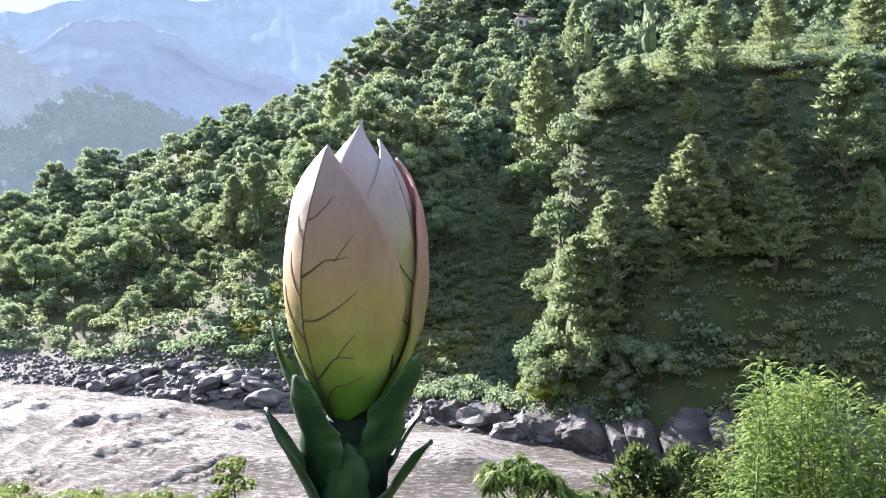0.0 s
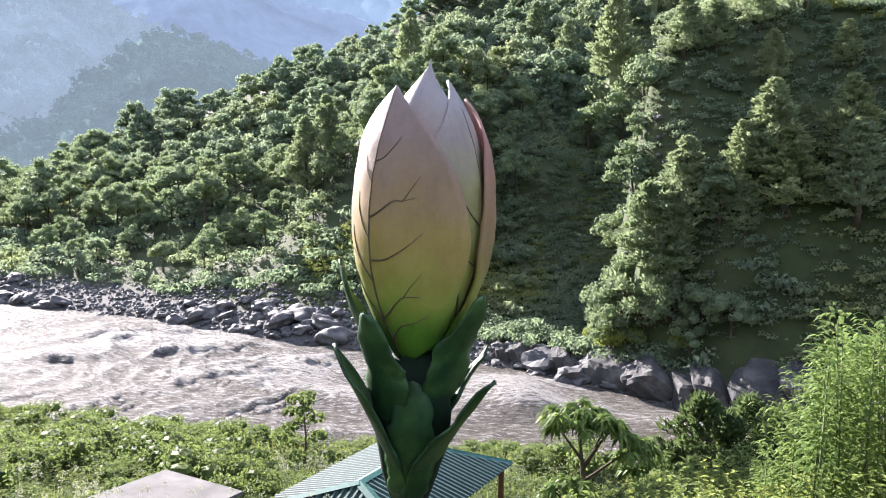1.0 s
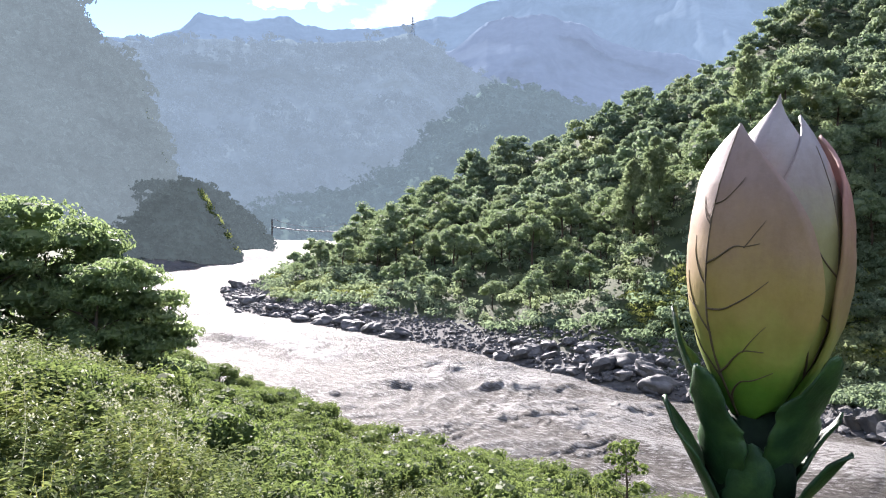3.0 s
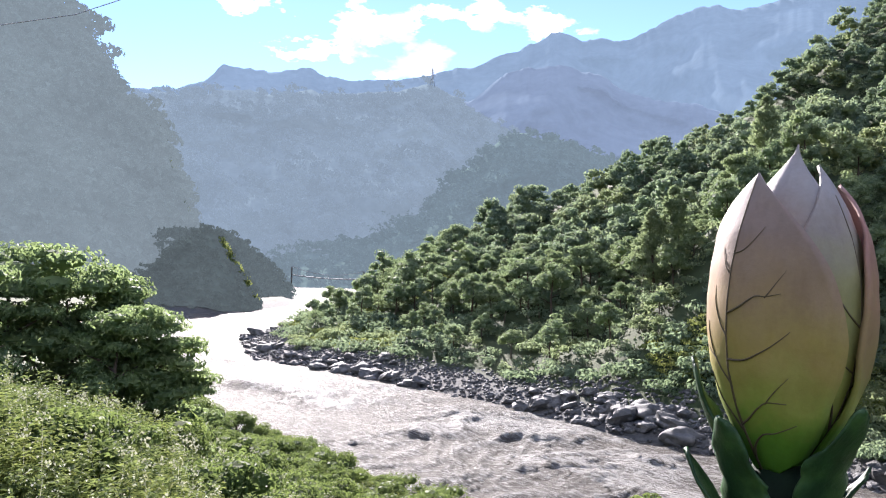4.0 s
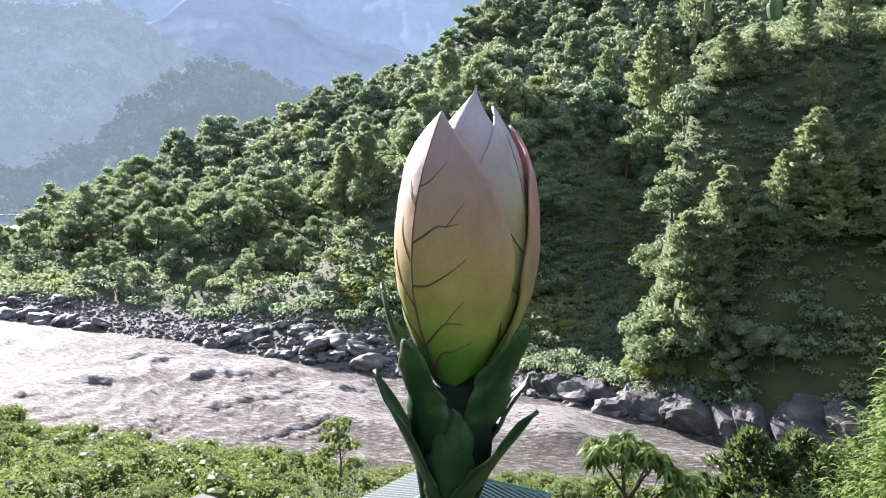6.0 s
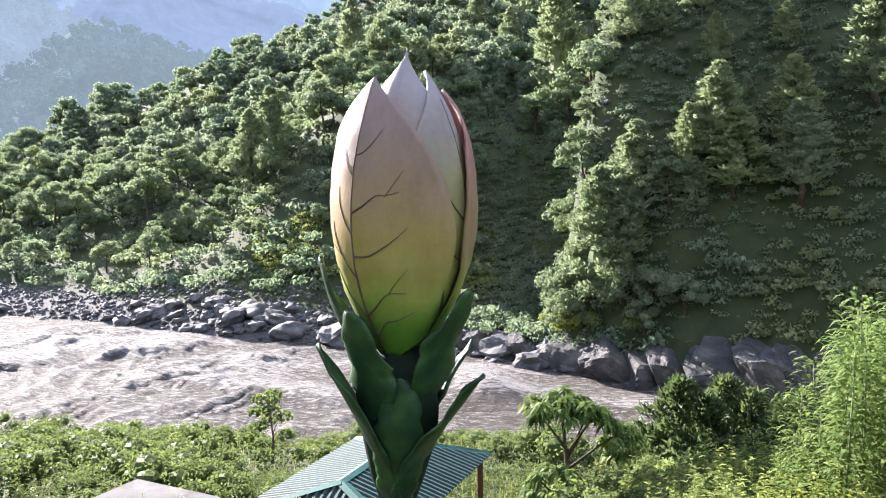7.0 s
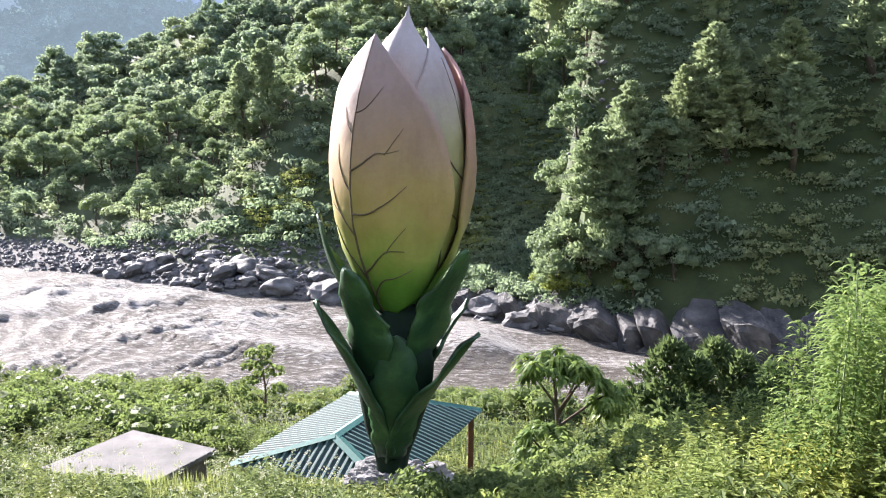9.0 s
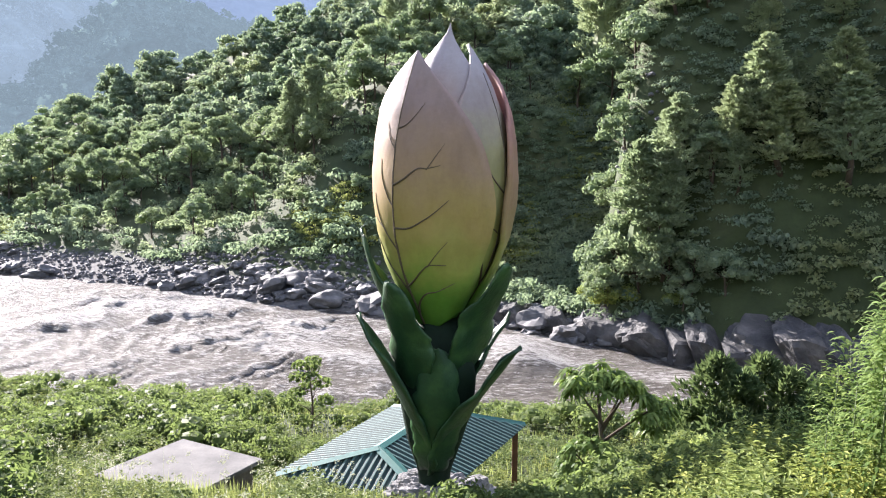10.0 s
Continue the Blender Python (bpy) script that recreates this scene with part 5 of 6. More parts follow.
for k in range(6500):
    s = rng.uniform(s0 * 0.9, s1)
    i = int(np.searchsorted(dist_along, s) - 1)
    t = (s - dist_along[i]) / seg[i]
    d = (bank[i + 1] - bank[i]) / seg[i]
    p = bank[i] + (bank[i + 1] - bank[i]) * t + np.array([-d[1], d[0]]) * rng.uniform(-1.2, 8.5)
    size, a = rng.uniform(0.14, 0.5), rng.uniform(0, 6.28)
    c, sn = math.cos(a), math.sin(a)
    q = pv * size
    fs.append(pf + len(pv) * len(vs))
    vs.append(np.stack([q[:, 0] * c - q[:, 1] * sn, q[:, 0] * sn + q[:, 1] * c, q[:, 2]], 1) + np.array([p[0], p[1], ground_z(p[0], p[1]) + size * 0.2]))
stones = link_mesh("bank_stones", array_mesh("bank_stones", np.concatenate(vs), np.concatenate(fs)), M_ROCK, None, "loose grey stones between the boulders", "stuff")
tagged(stones, "", "stones")

for k in range(24):
    along_x = -3.5 + 1.85 * k + rng.uniform(-0.4, 0.4)
    yb = float(np.interp(along_x, [p[0] for p in FAR_BANK], [p[1] for p in FAR_BANK]))
    big = float(np.interp(along_x, [-4, 4, 9, 12, 20, 26, 36], [0.7, 1.2, 1.5, 1.6, 2.1, 2.3, 2.1])) * rng.uniform(0.8, 1.2)
    slab = k % 3 != 1
    if k == 13:
        along_x, yb, big, slab = 20.3, 60.0, 2.7, False
    a, b, c = (0.75 * big, 1.5 * big, 1.75 * big * rng.uniform(0.8, 1.2)) if slab else (1.4 * big, 1.4 * big, 1.15 * big)
    bm = bmesh.new()
    bmesh.ops.create_icosphere(bm, subdivisions=4, radius=1.0)
    off = Vector((k * 5.1, k * 2.3, 4.0))
    faces6 = [Vector(v) for v in ((1, 0.1, 0), (-1, 0.15, 0.1), (0.1, 1, 0), (0, -1, 0.2), (0.2, 0, 1), (0, 0.1, -1))]
    planes = [(pl.normalized(), 0.78) for pl in faces6] + [(Vector(v), rng.uniform(0.82, 0.98)) for v in unit(5)]
    for v in bm.verts:
        n = v.co.normalized()
        r = min(1.35, min(dd / max(n.dot(pl), 1e-3) for pl, dd in planes))
        v.co = n * (r + 0.07 * noise.noise(n * 2.3 + off) + 0.03 * noise.noise(n * 6.0 + off))
        v.co = Vector((v.co.x * a, v.co.y * b, v.co.z * c))
    ob = part("bank_rock", bm, M_CLIFF, None, "", False)
    ob.matrix_world = Matrix.Translation((along_x, yb + 1.0 + rng.uniform(0, 1.0), 0.3 * c)) @ Euler((0.25 + rng.uniform(-0.1, 0.25), (-0.75 if slab else -0.2) + rng.uniform(-0.25, 0.25), rng.uniform(-0.6, 0.2))).to_matrix().to_4x4()
    tagged(ob, "angular grey rock slab leaning over the water", "rock", "bank rocks")

# ---- near slope: weeds, grass and flowers ----
def scatter(n, a0, a1, r0, r1, lo=1.0):
    az = np.radians(rng.uniform(a0, a1, n))
    r = np.sqrt(rng.uniform(r0 * r0, r1 * r1, n))
    x, y = -np.sin(az) * r, np.cos(az) * r
    near, _ = zones(x, y)
    hut_d = np.abs((x - hut.location.x) * 0.4 + (y - hut.location.y) * 0.92) / 3.0, np.abs((x - hut.location.x) * 0.92 - (y - hut.location.y) * 0.4) / 2.2
    free = (near > lo) & ~((hut_d[0] < 1) & (hut_d[1] < 1)) & (np.hypot(x - shed_c.x, y - shed_c.y) > 1.7) & ~((np.abs(x + 7.9) < 1.1) & (np.abs(y - 19.9) < 1.3)) & (np.hypot((x - BASE.x) / 1.5, y - BASE.y) > 0.75)
    return x[free], y[free], height(x[free], y[free])


def weed_patch(x, y, z, hmin, hmax, per, leaf):
    n = len(x)
    h = rng.uniform(hmin, hmax, n) * (0.78 + 0.85 * field(x, y, 2.6, 91, 3))
    h = h * np.interp(np.hypot(x - shed_c.x, y - shed_c.y + 0.9), [2.8, 4.6], [0.12, 1.0])
    wb, wr = np.degrees(np.arctan2(-x, y)), np.hypot(x, y)
    h = h * np.where((wb > 18.5) & (wb < 25) & (wr > 13.5) & (wr < 21), 0.35, 1.0) * np.where((wb > 1) & (wb < 15) & (wr > 13.5) & (wr < 20), 0.4, 1.0) * np.where((wb < -11) & (wb > -19.5) & (wr > 14) & (wr < 21), 0.45, 1.0)
    k = np.repeat(np.arange(n), per)
    t = rng.uniform(0.15, 1.0, n * per)
    lean = rng.uniform(-0.25, 0.25, (n, 2))
    p = np.stack([x[k] + lean[k, 0] * t * h[k], y[k] + lean[k, 1] * t * h[k], z[k] + t * h[k]], 1)
    a = rng.uniform(0, 2 * math.pi, n * per)
    way = normed(np.stack([np.cos(a), np.sin(a), rng.uniform(-0.35, 0.55, n * per)], 1))
    s = rng.uniform(0.6, 1.3, n * per) * (1.15 - 0.5 * t)
    return leaves(p, way, normed(unit(n * per) * 0.4 + np.array([0, 0, 1])), leaf * s, leaf * 0.46 * s)


def blades(x, y, z, hmin, hmax, width):
    n = len(x)
    h = rng.uniform(hmin, hmax, n)
    a = rng.uniform(0, 2 * math.pi, n)
    bend = rng.uniform(0.1, 0.6, n)
    b = np.stack([x, y, z - 0.03], 1)
    way = normed(np.stack([np.cos(a) * bend, np.sin(a) * bend, np.ones(n)], 1))
    return leaves(b, way, normed(np.stack([np.cos(a), np.sin(a), np.full(n, 0.3)], 1)), h, np.full(n, width), 0.1)


lush = [weed_patch(*scatter(1500, -24, -9, 12.5, 17.0), 0.9, 1.6, 34, 0.13), weed_patch(*scatter(3000, -34, -5, 8.5, 15.2), 0.6, 1.4, 34, 0.125)]
tagged(link_mesh("tall_weeds", quads_mesh("tall_weeds", np.concatenate(lush)), L_LUSH, None, "tall bright yellow-green weeds beside the herbs", "stuff"), "", "weeds")
weeds = [weed_patch(*scatter(3400, -34, 30, 8, 17.2), 0.5, 1.15, 20, 0.18), weed_patch(*scatter(11000, -36, 64, 6, 21), 0.25, 0.85, 17, 0.15), weed_patch(*scatter(2600, 26, 64, 8, 24), 0.6, 1.3, 26, 0.13), weed_patch(*scatter(11000, -36, 64, 20, 34), 0.35, 0.95, 12, 0.19), weed_patch(*scatter(8500, -40, 66, 33, 62), 0.4, 1.1, 10, 0.27)]
tagged(link_mesh("weeds", quads_mesh("weeds", np.concatenate(weeds)), L_WEED, None, "lush light-green weeds covering the slope", "stuff"), "", "weeds")
grass = [blades(*scatter(30000, -36, 64, 6, 24), 0.18, 0.5, 0.016), blades(*scatter(26000, -36, 64, 22, 46), 0.25, 0.6, 0.035)]
tagged(link_mesh("grass", quads_mesh("grass", np.concatenate(grass)), L_GRASS, None, "tall sunlit yellow-green grass on the slope", "stuff"), "", "grass")
sx, sy, sz2 = scatter(380, 10, 62, 8, 24)
stems = blades(sx, sy, sz2, 0.6, 1.15, 0.01)
tops = stems[:, 2]
k = np.repeat(np.arange(len(sx)), 14)
heads = leaves(tops[k] + unit(len(k)) * 0.1 * rng.uniform(0.2, 1, (len(k), 1)), normed(unit(len(k)) + np.array([0, 0, 0.7])), unit(len(k)), np.full(len(k), 0.045), np.full(len(k), 0.035))
tagged(link_mesh("wild_flowers", quads_mesh("wild_flowers", np.concatenate([stems, heads])), L_FLOWER, None, "dry stalks with small cream-white flower heads", "stuff"), "", "wild flowers")

# ---- bushes on the bank and on the slope ----
def bush_proto(h, r, n, leaf, mat, label, group):
    return plant("bush", trunk_bm(h * 0.6, 0.03 * h, 0.1, 6, r * 0.6, 0.1), shrub_crown(h, r, n, leaf), mat, label, "bush", group)


bank_protos = [bush_proto(1.5, 1.25, 1500, 0.125, L_SHRUB, "dense dark-green bush on the river bank", "bank bushes") for _ in range(5)]
bx, by, bz = scatter(900, -38, 50, 26, 60, 1.5)
bn, _ = zones(bx, by)
hits = [k for k in range(len(bx)) if bn[k] < (17 if bx[k] < -4 else 9)]
for k in hits[:95]:
    place(bank_protos[rng.integers(5)], float(bx[k]), float(by[k]), rng.uniform(0.55, 1.25), rng.uniform(0, 6.28), 0.15)
thick = [shrub_crown(1.5, 1.25, 800, 0.13) for _ in range(4)]
thicket = [(thick[k % 4] * (0.4 + 1.1 * rng.uniform() ** 1.8) + np.array([bx[k], by[k], bz[k] - 0.15])).astype(np.float32) for k in hits[95:270]]
tagged(link_mesh("bank_thicket", quads_mesh("bank_thicket", np.concatenate(thicket)), L_SHRUB, None, "dark green thicket crowding the river bank", "stuff"), "", "thicket")
bx, by, bz = scatter(420, 34, 49, 46, 120, 1.5)
bn, _ = zones(bx, by)
for k in [k for k in range(len(bx)) if bn[k] < 11][:60]:
    place(bank_protos[rng.integers(5)], float(bx[k]), float(by[k]), rng.uniform(0.7, 1.4), rng.uniform(0, 6.28), 0.15)
slope_protos = [bush_proto(2.2, 1.6, 1300, 0.2, L_SHRUB, "leafy green bush on the near slope", "slope bushes") for _ in range(4)]
bx, by, bz = scatter(300, 36, 64, 15, 58, 4.0)
for k in range(min(85, len(bx))):
    place(slope_protos[rng.integers(4)], float(bx[k]), float(by[k]), rng.uniform(0.5, 0.85) if math.hypot(bx[k], by[k]) < 30 else rng.uniform(0.6, 1.15), rng.uniform(0, 6.28), 0.2)


bx, by, bz = scatter(60, 17, 40, 25, 50, 3.0)
for k in range(min(30, len(bx))):
    place(slope_protos[k % 4], float(bx[k]), float(by[k]), rng.uniform(0.5, 0.95), rng.uniform(0, 6.28), 0.2)
lit_bush = bush_proto(2.4, 1.7, 1500, 0.24, L_LUSH, "bright yellow-green bush at the foot of the pines", "sunlit bushes")
for x, y, size in ((9.2, 72.0, 1.0), (10.6, 70.6, 0.9), (8.4, 74.5, 0.85), (14.5, 67.5, 0.7)):
    place(lit_bush, x, y, size, x, 0.2)


def at_bearing(az, r):
    return -math.sin(radians(az)) * r, math.cos(radians(az)) * r


# layered trees at the foot of the slope
def layered(h, r, tiers, n):
    """Flat tiers of foliage with gaps between them."""
    out = []
    for k in range(tiers):
        f = k / (tiers - 1)
        for j in range(7):
            a = j * 0.9 + k * 1.3
            d = r * (0.35 + 0.5 * ((j * 0.37 + k * 0.21) % 1)) * (1 - 0.35 * f)
            out.append(clump_leaves((math.cos(a) * d, math.sin(a) * d, h * (0.42 + 0.52 * f) + rng.uniform(-0.8, 0.8)), r * rng.uniform(0.2, 0.42), n, 0.22, 0.42, 0.9, 0.6))
    return np.concatenate(out)


L_LAYER = leaf_material("layered_tree_leaves", (0.09, 0.135, 0.07), (0.21, 0.265, 0.125), (0.42, 0.55, 0.22), 0.44, 0.45)
lt = plant("spreading_tree", trunk_bm(6.5, 0.22, 0.05, 8, 3.4, 0.3), layered(8.0, 4.0, 5, 190), L_LAYER, "spreading tree with flat layered dark-green foliage", "tree", "spreading trees")
lt_slim = plant("spreading_tree", trunk_bm(6.5, 0.2, 0.05, 8, 2.0, 0.3), layered(8.0, 2.3, 6, 130), L_LAYER, "spreading tree with flat layered dark-green foliage", "tree", "spreading trees")
for proto, az, r, top, turn in ((lt, 57.0, 40.0, 18.2, 0.0), (lt, 53.6, 41.0, 18.3, 3.0), (lt_slim, 50.9, 41.0, 17.6, 1.0), (lt_slim, 48.6, 36.0, 16.2, 1.2), (lt_slim, 50.4, 35.0, 16.3, 5.2), (lt_slim, 46.9, 36.0, 15.0, 4.2), (lt, 61.0, 36.0, 18.2, 2.0)):
    x, y = at_bearing(az, r)
    place(proto, x, y, (top - ground_z(x, y)) / 8.4, turn, 0.3)


for az, r, size in ((53.0, 34.5, 1.1), (56.0, 34.0, 1.2), (50.5, 33.0, 1.0), (59.0, 33.0, 1.1), (47.5, 34.0, 0.9)):
    x, y = at_bearing(az, r)
    place(slope_protos[int(az) % 4], x, y, size, az, 0.2)
for k in range(26):
    x, y = at_bearing(rng.uniform(34, 62), rng.uniform(11, 24))
    place(slope_protos[k % 4], x, y, rng.uniform(0.4, 0.7), k, 0.2)


verge_protos = [bush_proto(1.1, 0.75, 620, 0.13, m, "leafy knee-high weed clump on the road verge", "verge weeds") for m in (L_WEED, L_LUSH, L_SHRUB)]
for k in range(64):
    az, r = rng.uniform(-24, 13), rng.uniform(12.0, 17.0)
    x, y = at_bearing(az, r)
    if math.hypot((x - BASE.x) / 1.3, y - BASE.y) > 1.5 and not 6 < az < 13:
        place(verge_protos[k % 3], x, y, rng.uniform(0.6, 1.25), k, 0.1)
for az, r, size in ((-5.2, 17.6, 1.5), (-7.6, 18.2, 1.6), (-3.6, 18.0, 1.2), (-9.5, 18.5, 1.5)):
    x, y = at_bearing(az, r)
    place(verge_protos[2], x, y, size, az, 0.1)


# ---- tall herbs with lance leaves ----
def tall_herb(h, nleaf, leaf):
    ob = new("tall_herb")
    tagged(ob, "tall herb with bright green drooping lance-shaped leaves", "plant", "tall herbs")
    bm = bmesh.new()
    tube(bm, [(0, 0, -0.3), (0.04 * h, 0.02 * h, h * 0.5), (0.03 * h, 0.05 * h, h)], [0.028, 0.02, 0.006], 6)
    part("stem", bm, M_STEM, ob)
    t = np.sort(rng.uniform(0.18, 1.0, nleaf)) ** 0.8
    a = np.arange(nleaf) * 2.4 + rng.uniform(-0.3, 0.3, nleaf)
    base = np.stack([0.04 * h * np.minimum(2 * t, 1), 0.05 * h * t, h * t], 1)
    way = normed(np.stack([np.cos(a), np.sin(a), 0.25 + 0.6 * t], 1))
    tw = rng.uniform(0, 0.3 + 0.45 * (1 - t), nleaf)
    base = base + way * tw[:, None]
    link_mesh("leaves", quads_mesh("leaves", lances(base, way, leaf * rng.uniform(0.7, 1.2, nleaf), leaf * 0.2 * rng.uniform(0.8, 1.2, nleaf), rng.uniform(0.3, 0.9, nleaf))), L_TALL, ob)
    ob.location = (0, 0, -500)
    return ob


herbs = [tall_herb(4.0, 230, 0.29) for _ in range(6)]
for k in range(84):
    az, r = -16.0 - 25 * rng.uniform() ** 0.9, rng.uniform(9.0, 11.5)
    x, y = at_bearing(az, r)
    rise = np.interp(az, [-40, -34, -28.5, -25, -22.5, -20.2, -18.5, -17, -15], [-10.5, -10.5, -10.4, -9.0, -9.6, -11.0, -14.8, -17.8, -21.0])
    top = 18 + math.tan(radians(rise)) * r - abs(rng.normal(0, 0.6)) + 0.08
    z = ground_z(x, y)
    place(herbs[k % 6], x, y, max(0.15, (top - z) / 4.0), rng.uniform(0, 6.28), 0.0, z=z)


# ---- young tree with drooping glossy leaves ----
def drooping_tree(spots, leaf, each, label, name, mat, category="tree"):
    ob = new(name)
    tagged(ob, label, category)
    bm = bmesh.new()
    tube(bm, [(0, 0, -0.4), (0.05, 0, 0.8), (0.0, 0.05, 1.8), (-0.1, 0, 2.8)], [0.07, 0.055, 0.045, 0.03], 7)
    for sx_, sy_, sz_ in spots[::13]:
        tube(bm, [(0, 0.03, max(0.5, sz_ - 0.9)), (sx_ * 0.55, sy_ * 0.5, sz_ - 0.35), (sx_, sy_, sz_)], [0.035, 0.022, 0.01], 5)
    part("trunk", bm, M_BARK, ob)
    qs = []
    for c in spots:
        a = rng.uniform(0, 6.28, each)
        way = normed(np.stack([np.cos(a), np.sin(a), rng.uniform(-0.3, 0.45, each)], 1))
        base = np.array(c) + unit(each) * 0.05
        qs.append(lances(base, way, leaf * rng.uniform(0.75, 1.15, each), leaf * 0.26 * rng.uniform(0.85, 1.15, each), rng.uniform(0.4, 0.95, each)))
    link_mesh("crown", quads_mesh("crown", np.concatenate(qs)), mat, ob)
    return ob


x, y = at_bearing(-5.6, 20.5)
zg = ground_z(x, y)
arch_t = rng.uniform(0, 1, 46)
arch = np.stack([-0.75 + 1.9 * arch_t, rng.uniform(-0.45, 0.45, 46), 3.1 - 0.75 * np.abs(arch_t - 0.22) ** 1.5 + rng.uniform(-0.28, 0.16, 46)], 1)
right_mass = unit(12) * np.array([0.3, 0.35, 0.4]) + np.array([1.05, 0.15, 2.3])
low_clump = unit(42) * np.array([0.5, 0.4, 0.5]) + np.array([-0.25, -0.2, 1.3])
young = drooping_tree([tuple(p) for p in np.concatenate([arch, right_mass, low_clump])], 0.27, 26, "young tree with drooping glossy dark-green leaves", "young_tree", L_DARK)
young.location, young.scale = (x, y, zg), ((12.1 - zg) / 3.2,) * 3
for az, r, size in ((-8.2, 21.5, 0.75), (-5.0, 21.6, 0.5), (-9.8, 21.5, 0.85)):
    x, y = at_bearing(az, r)
    place(slope_protos[int(r * 10) % 4], x, y, size, az, 0.2)
dark_protos = [plant("conical_shrub", trunk_bm(2.6, 0.05, 0.02, 4, 0.6), pine_crown(3.2, 1.3, 3000, 0.17, 0.02), L_CONIC, "dark green conical shrub among weeds", "shrub", "dark shrubs") for _ in range(2)]
for az, r, s, t in ((-13.6, 22.0, 1.5, 0), (-15.2, 21.5, 1.35, 1), (-16.6, 22.5, 1.52, 2), (-18.3, 22.0, 1.4, 3), (-12.0, 22.5, 1.05, 5), (-20.4, 21.5, 1.3, 4)):
    x, y = at_bearing(az, r)
    place(dark_protos[t % 2], x, y, s, t * 1.3, 0.1)
x, y = at_bearing(14.7, 36.5)
sap = plant("sapling", trunk_bm(2.5, 0.045, 0.05, 7, 0.6, 0.2), np.concatenate([clump_leaves((math.cos(k * 2.4) * (0.95 - 0.06 * k), math.sin(k * 2.4) * (0.95 - 0.06 * k), 0.55 + 0.16 * k), 0.27, 62, 0.17, 0.6) for k in range(14)]), L_SHRUB, "slender sapling standing alone on the bank", "sapling")
sap.location, sap.scale = (x, y, ground_z(x, y) - 0.1), (1.45, 1.45, 1.35)

# ---- houses among the trees on the hill ----
def house(x, y, w, d, h, turn):
    ob = new("house")
    tagged(ob, "small whitewashed hill house with a tin roof", "house", "hill houses")
    z = ground_z(x, y)
    ob.matrix_world = pose(x, y, z, 0, 0, turn)
    bm = bmesh.new()
    box(bm, (w, d, h + 1.5), Matrix.Translation((0, 0, h / 2 - 0.75)), 0.03)
    part("wall", bm, M_WHITEWASH, ob, "", False)
    bm = bmesh.new()
    v = [bm.verts.new(c) for c in ((-w / 2 - 0.4, -d / 2 - 0.5, h), (w / 2 + 0.4, -d / 2 - 0.5, h), (w / 2 + 0.4, 0, h + 1.3), (-w / 2 - 0.4, 0, h + 1.3), (w / 2 + 0.4, d / 2 + 0.5, h), (-w / 2 - 0.4, d / 2 + 0.5, h))]
    bm.faces.new((v[0], v[1], v[2], v[3]))
    bm.faces.new((v[3], v[2], v[4], v[5]))
    ob2 = part("roof", bm, M_TIN, ob, "rusty tin roof", False)
    ob2.modifiers.new("thickness", "SOLIDIFY").thickness = 0.08
    for k in range(3):
        bm = bmesh.new()
        box(bm, (0.9, 0.08, 1.1), Matrix.Translation((-w / 3 + k * w / 3, -d / 2 - 0.02, h * 0.55)), 0.01)
        part("window", bm, M_DARKWALL, ob, "", False)
    return ob


house(20.5, 205, 5.0, 4.0, 3.4, 15)
house(34, 204, 4.5, 3.6, 3.0, -10)

# ---- far footbridge ----
bridge = new("footbridge")
ba, bb = Vector((*at_bearing(39.4, 415), 18 + math.tan(radians(-1.25)) * 415)), Vector((*at_bearing(34.4, 415), 18 + math.tan(radians(-1.5)) * 415))
bridge.location = ba
tagged(bridge, "thin suspension footbridge far up the river", "footbridge")


def span(t, sag, up=0.0):
    return (bb - ba) * t + Vector((0, 0, up - sag * 4 * t * (1 - t)))


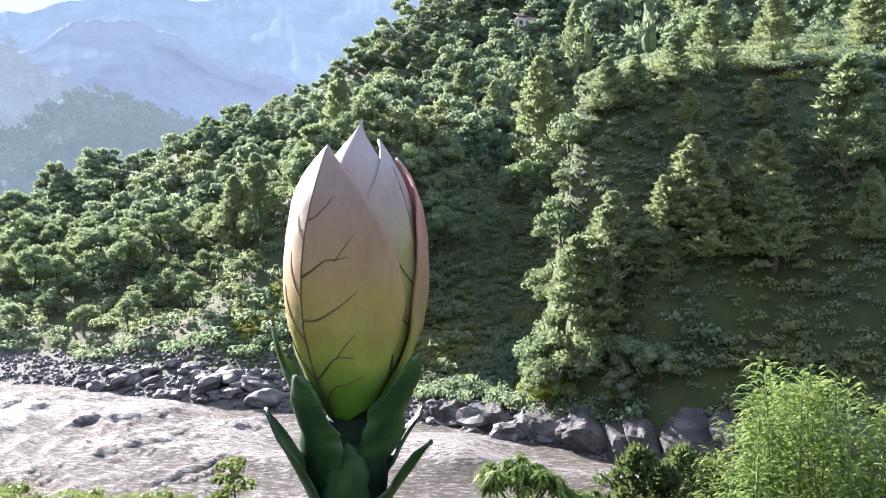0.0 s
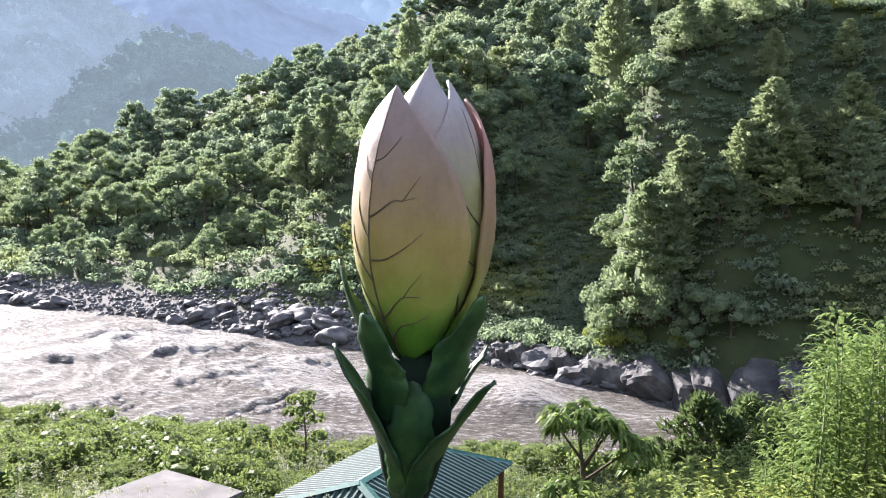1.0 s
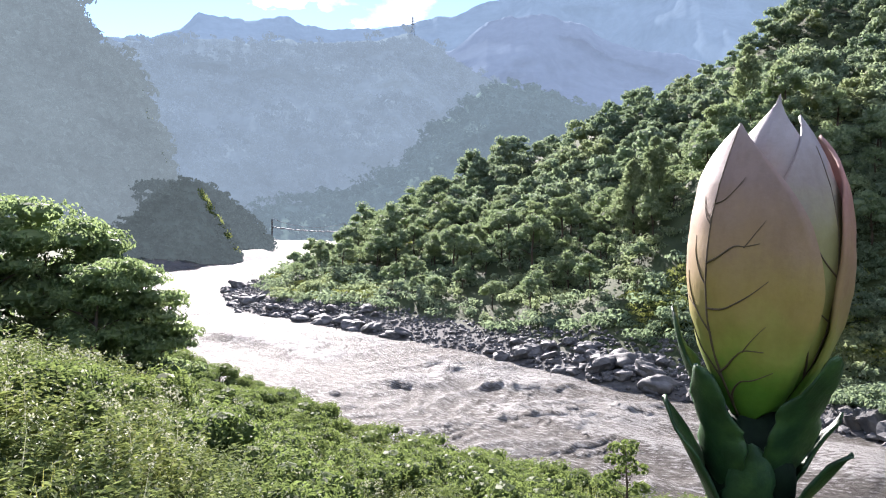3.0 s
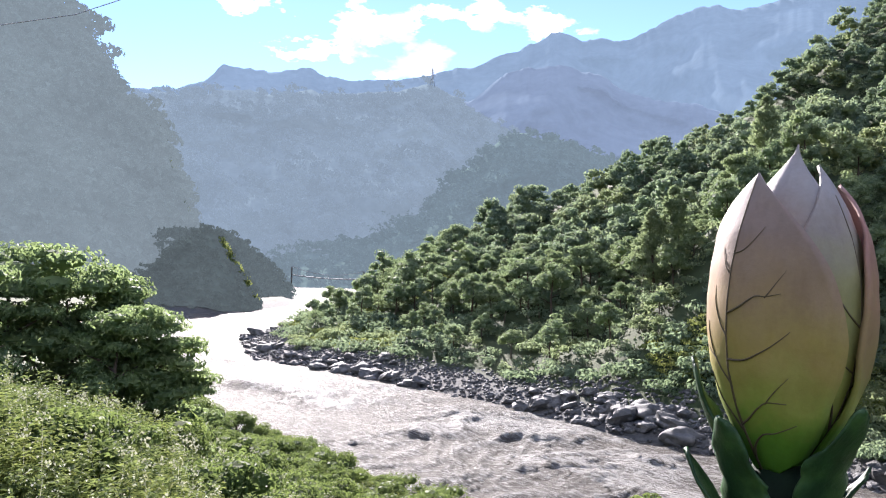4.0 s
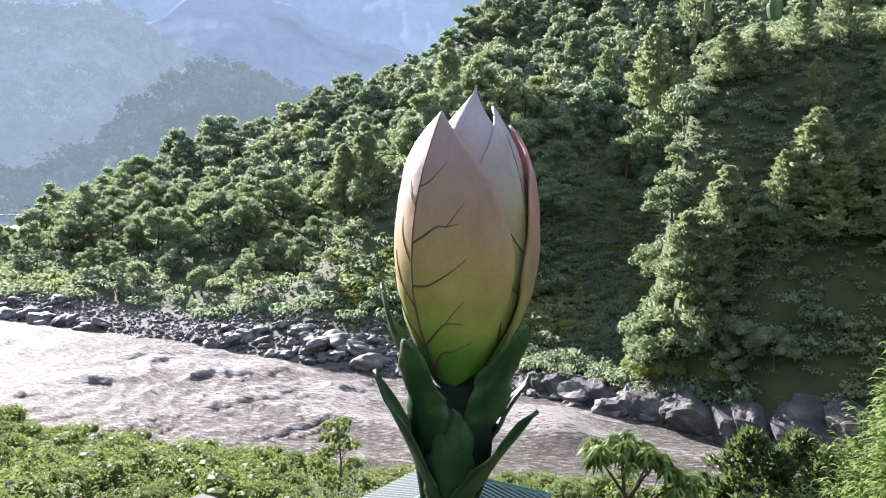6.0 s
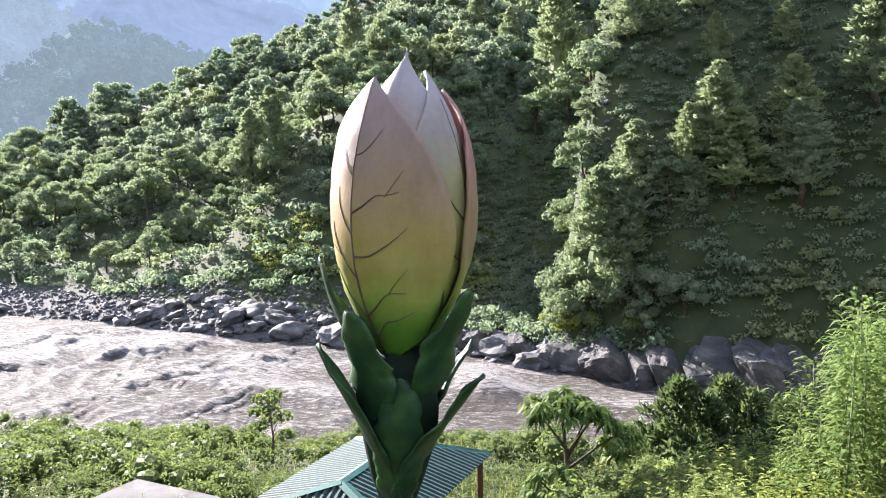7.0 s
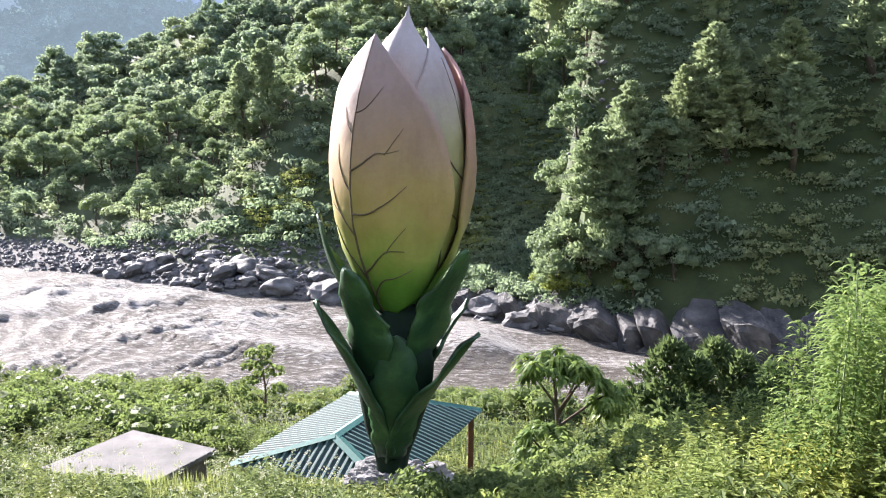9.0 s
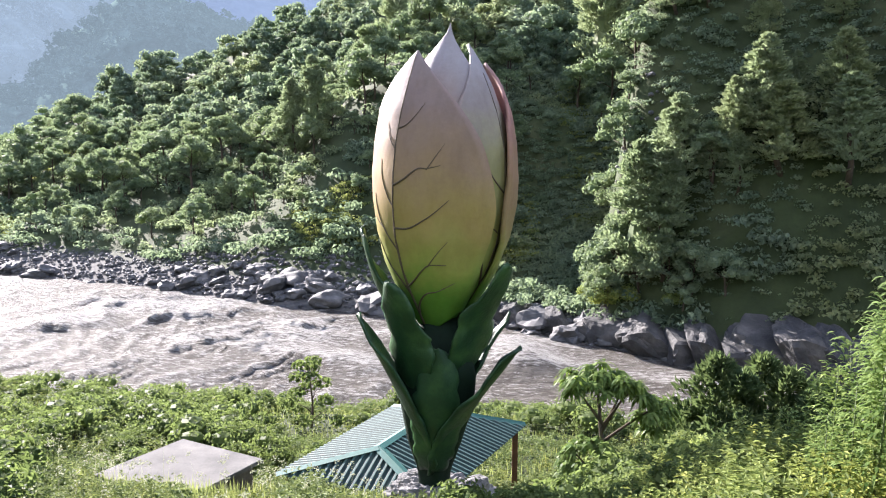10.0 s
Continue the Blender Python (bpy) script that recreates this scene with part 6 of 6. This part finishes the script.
bm = bmesh.new()
tube(bm, [span(t, 0.8) for t in np.linspace(0, 1, 12)], [0.3] * 12, 6)
part("deck", bm, M_STEEL, bridge)
for side in (0.0, 0.6):
    bm = bmesh.new()
    tube(bm, [span(t, 3.2, 4.2) + Vector((0, side, 0)) for t in np.linspace(0, 1, 14)], [0.09] * 14, 5)
    part("cable", bm, M_STEEL, bridge)
for t in np.linspace(0.08, 0.92, 11):
    bm = bmesh.new()
    tube(bm, [span(t, 0.8), span(t, 3.2, 4.2)], [0.05, 0.05], 4)
    part("hanger", bm, M_STEEL, bridge)
for t in (0.0, 1.0):
    bm = bmesh.new()
    box(bm, (0.6, 0.6, 10.0), Matrix.Translation(span(t, 0) + Vector((0, 0, -1.2))), 0.05)
    part("tower", bm, M_CONCRETE, bridge)

# ---- power line and pylon on the ridge ----
px, py = at_bearing(29.84, 1235)
pz = 18 + math.tan(radians(12.0)) * 1235
pylon = new("power_pylon")
pylon.location = (px, py, pz - 6)
tagged(pylon, "thin steel lattice power pylon on the ridge", "pylon")
HP = 36.0
for sx_, sy_ in ((-1, -1), (1, -1), (1, 1), (-1, 1)):
    bm = bmesh.new()
    tube(bm, [(sx_ * 3.2, sy_ * 3.2, 0), (sx_ * 0.8, sy_ * 0.8, HP * 0.7), (sx_ * 0.3, sy_ * 0.3, HP)], [0.35, 0.3, 0.25], 4)
    part("leg", bm, M_STEEL, pylon)
for zc, arm in ((HP * 0.66, 5.5), (HP * 0.78, 5.0), (HP * 0.9, 4.2)):
    bm = bmesh.new()
    tube(bm, [(-arm, 0, zc), (0, 0, zc + 0.5), (arm, 0, zc)], [0.25, 0.3, 0.25], 4)
    part("cross_arm", bm, M_STEEL, pylon)
for k in range(6):
    z0, z1 = HP * 0.11 * k, HP * 0.11 * (k + 1)
    w0, w1 = 3.2 - 2.4 * z0 / (HP * 0.7), 3.2 - 2.4 * z1 / (HP * 0.7)
    bm = bmesh.new()
    tube(bm, [(-w0, -w0, z0), (w1, -w1, z1)], [0.18, 0.18], 4)
    part("brace", bm, M_STEEL, pylon)
bm = bmesh.new()
tube(bm, [Vector((*at_bearing(a, 60 + k * 4), 18 + math.tan(radians(e)) * (60 + k * 4))) for k, (a, e) in enumerate(((70, 10.5), (60, 13.0), (53.6, 14.9), (48.6, 17.2), (40, 21.0), (30, 26.0)))], [0.035] * 6, 5)
wire = part("overhead_cable", bm, M_STEEL)
tagged(wire, "thin dark overhead cable crossing the valley", "cable")
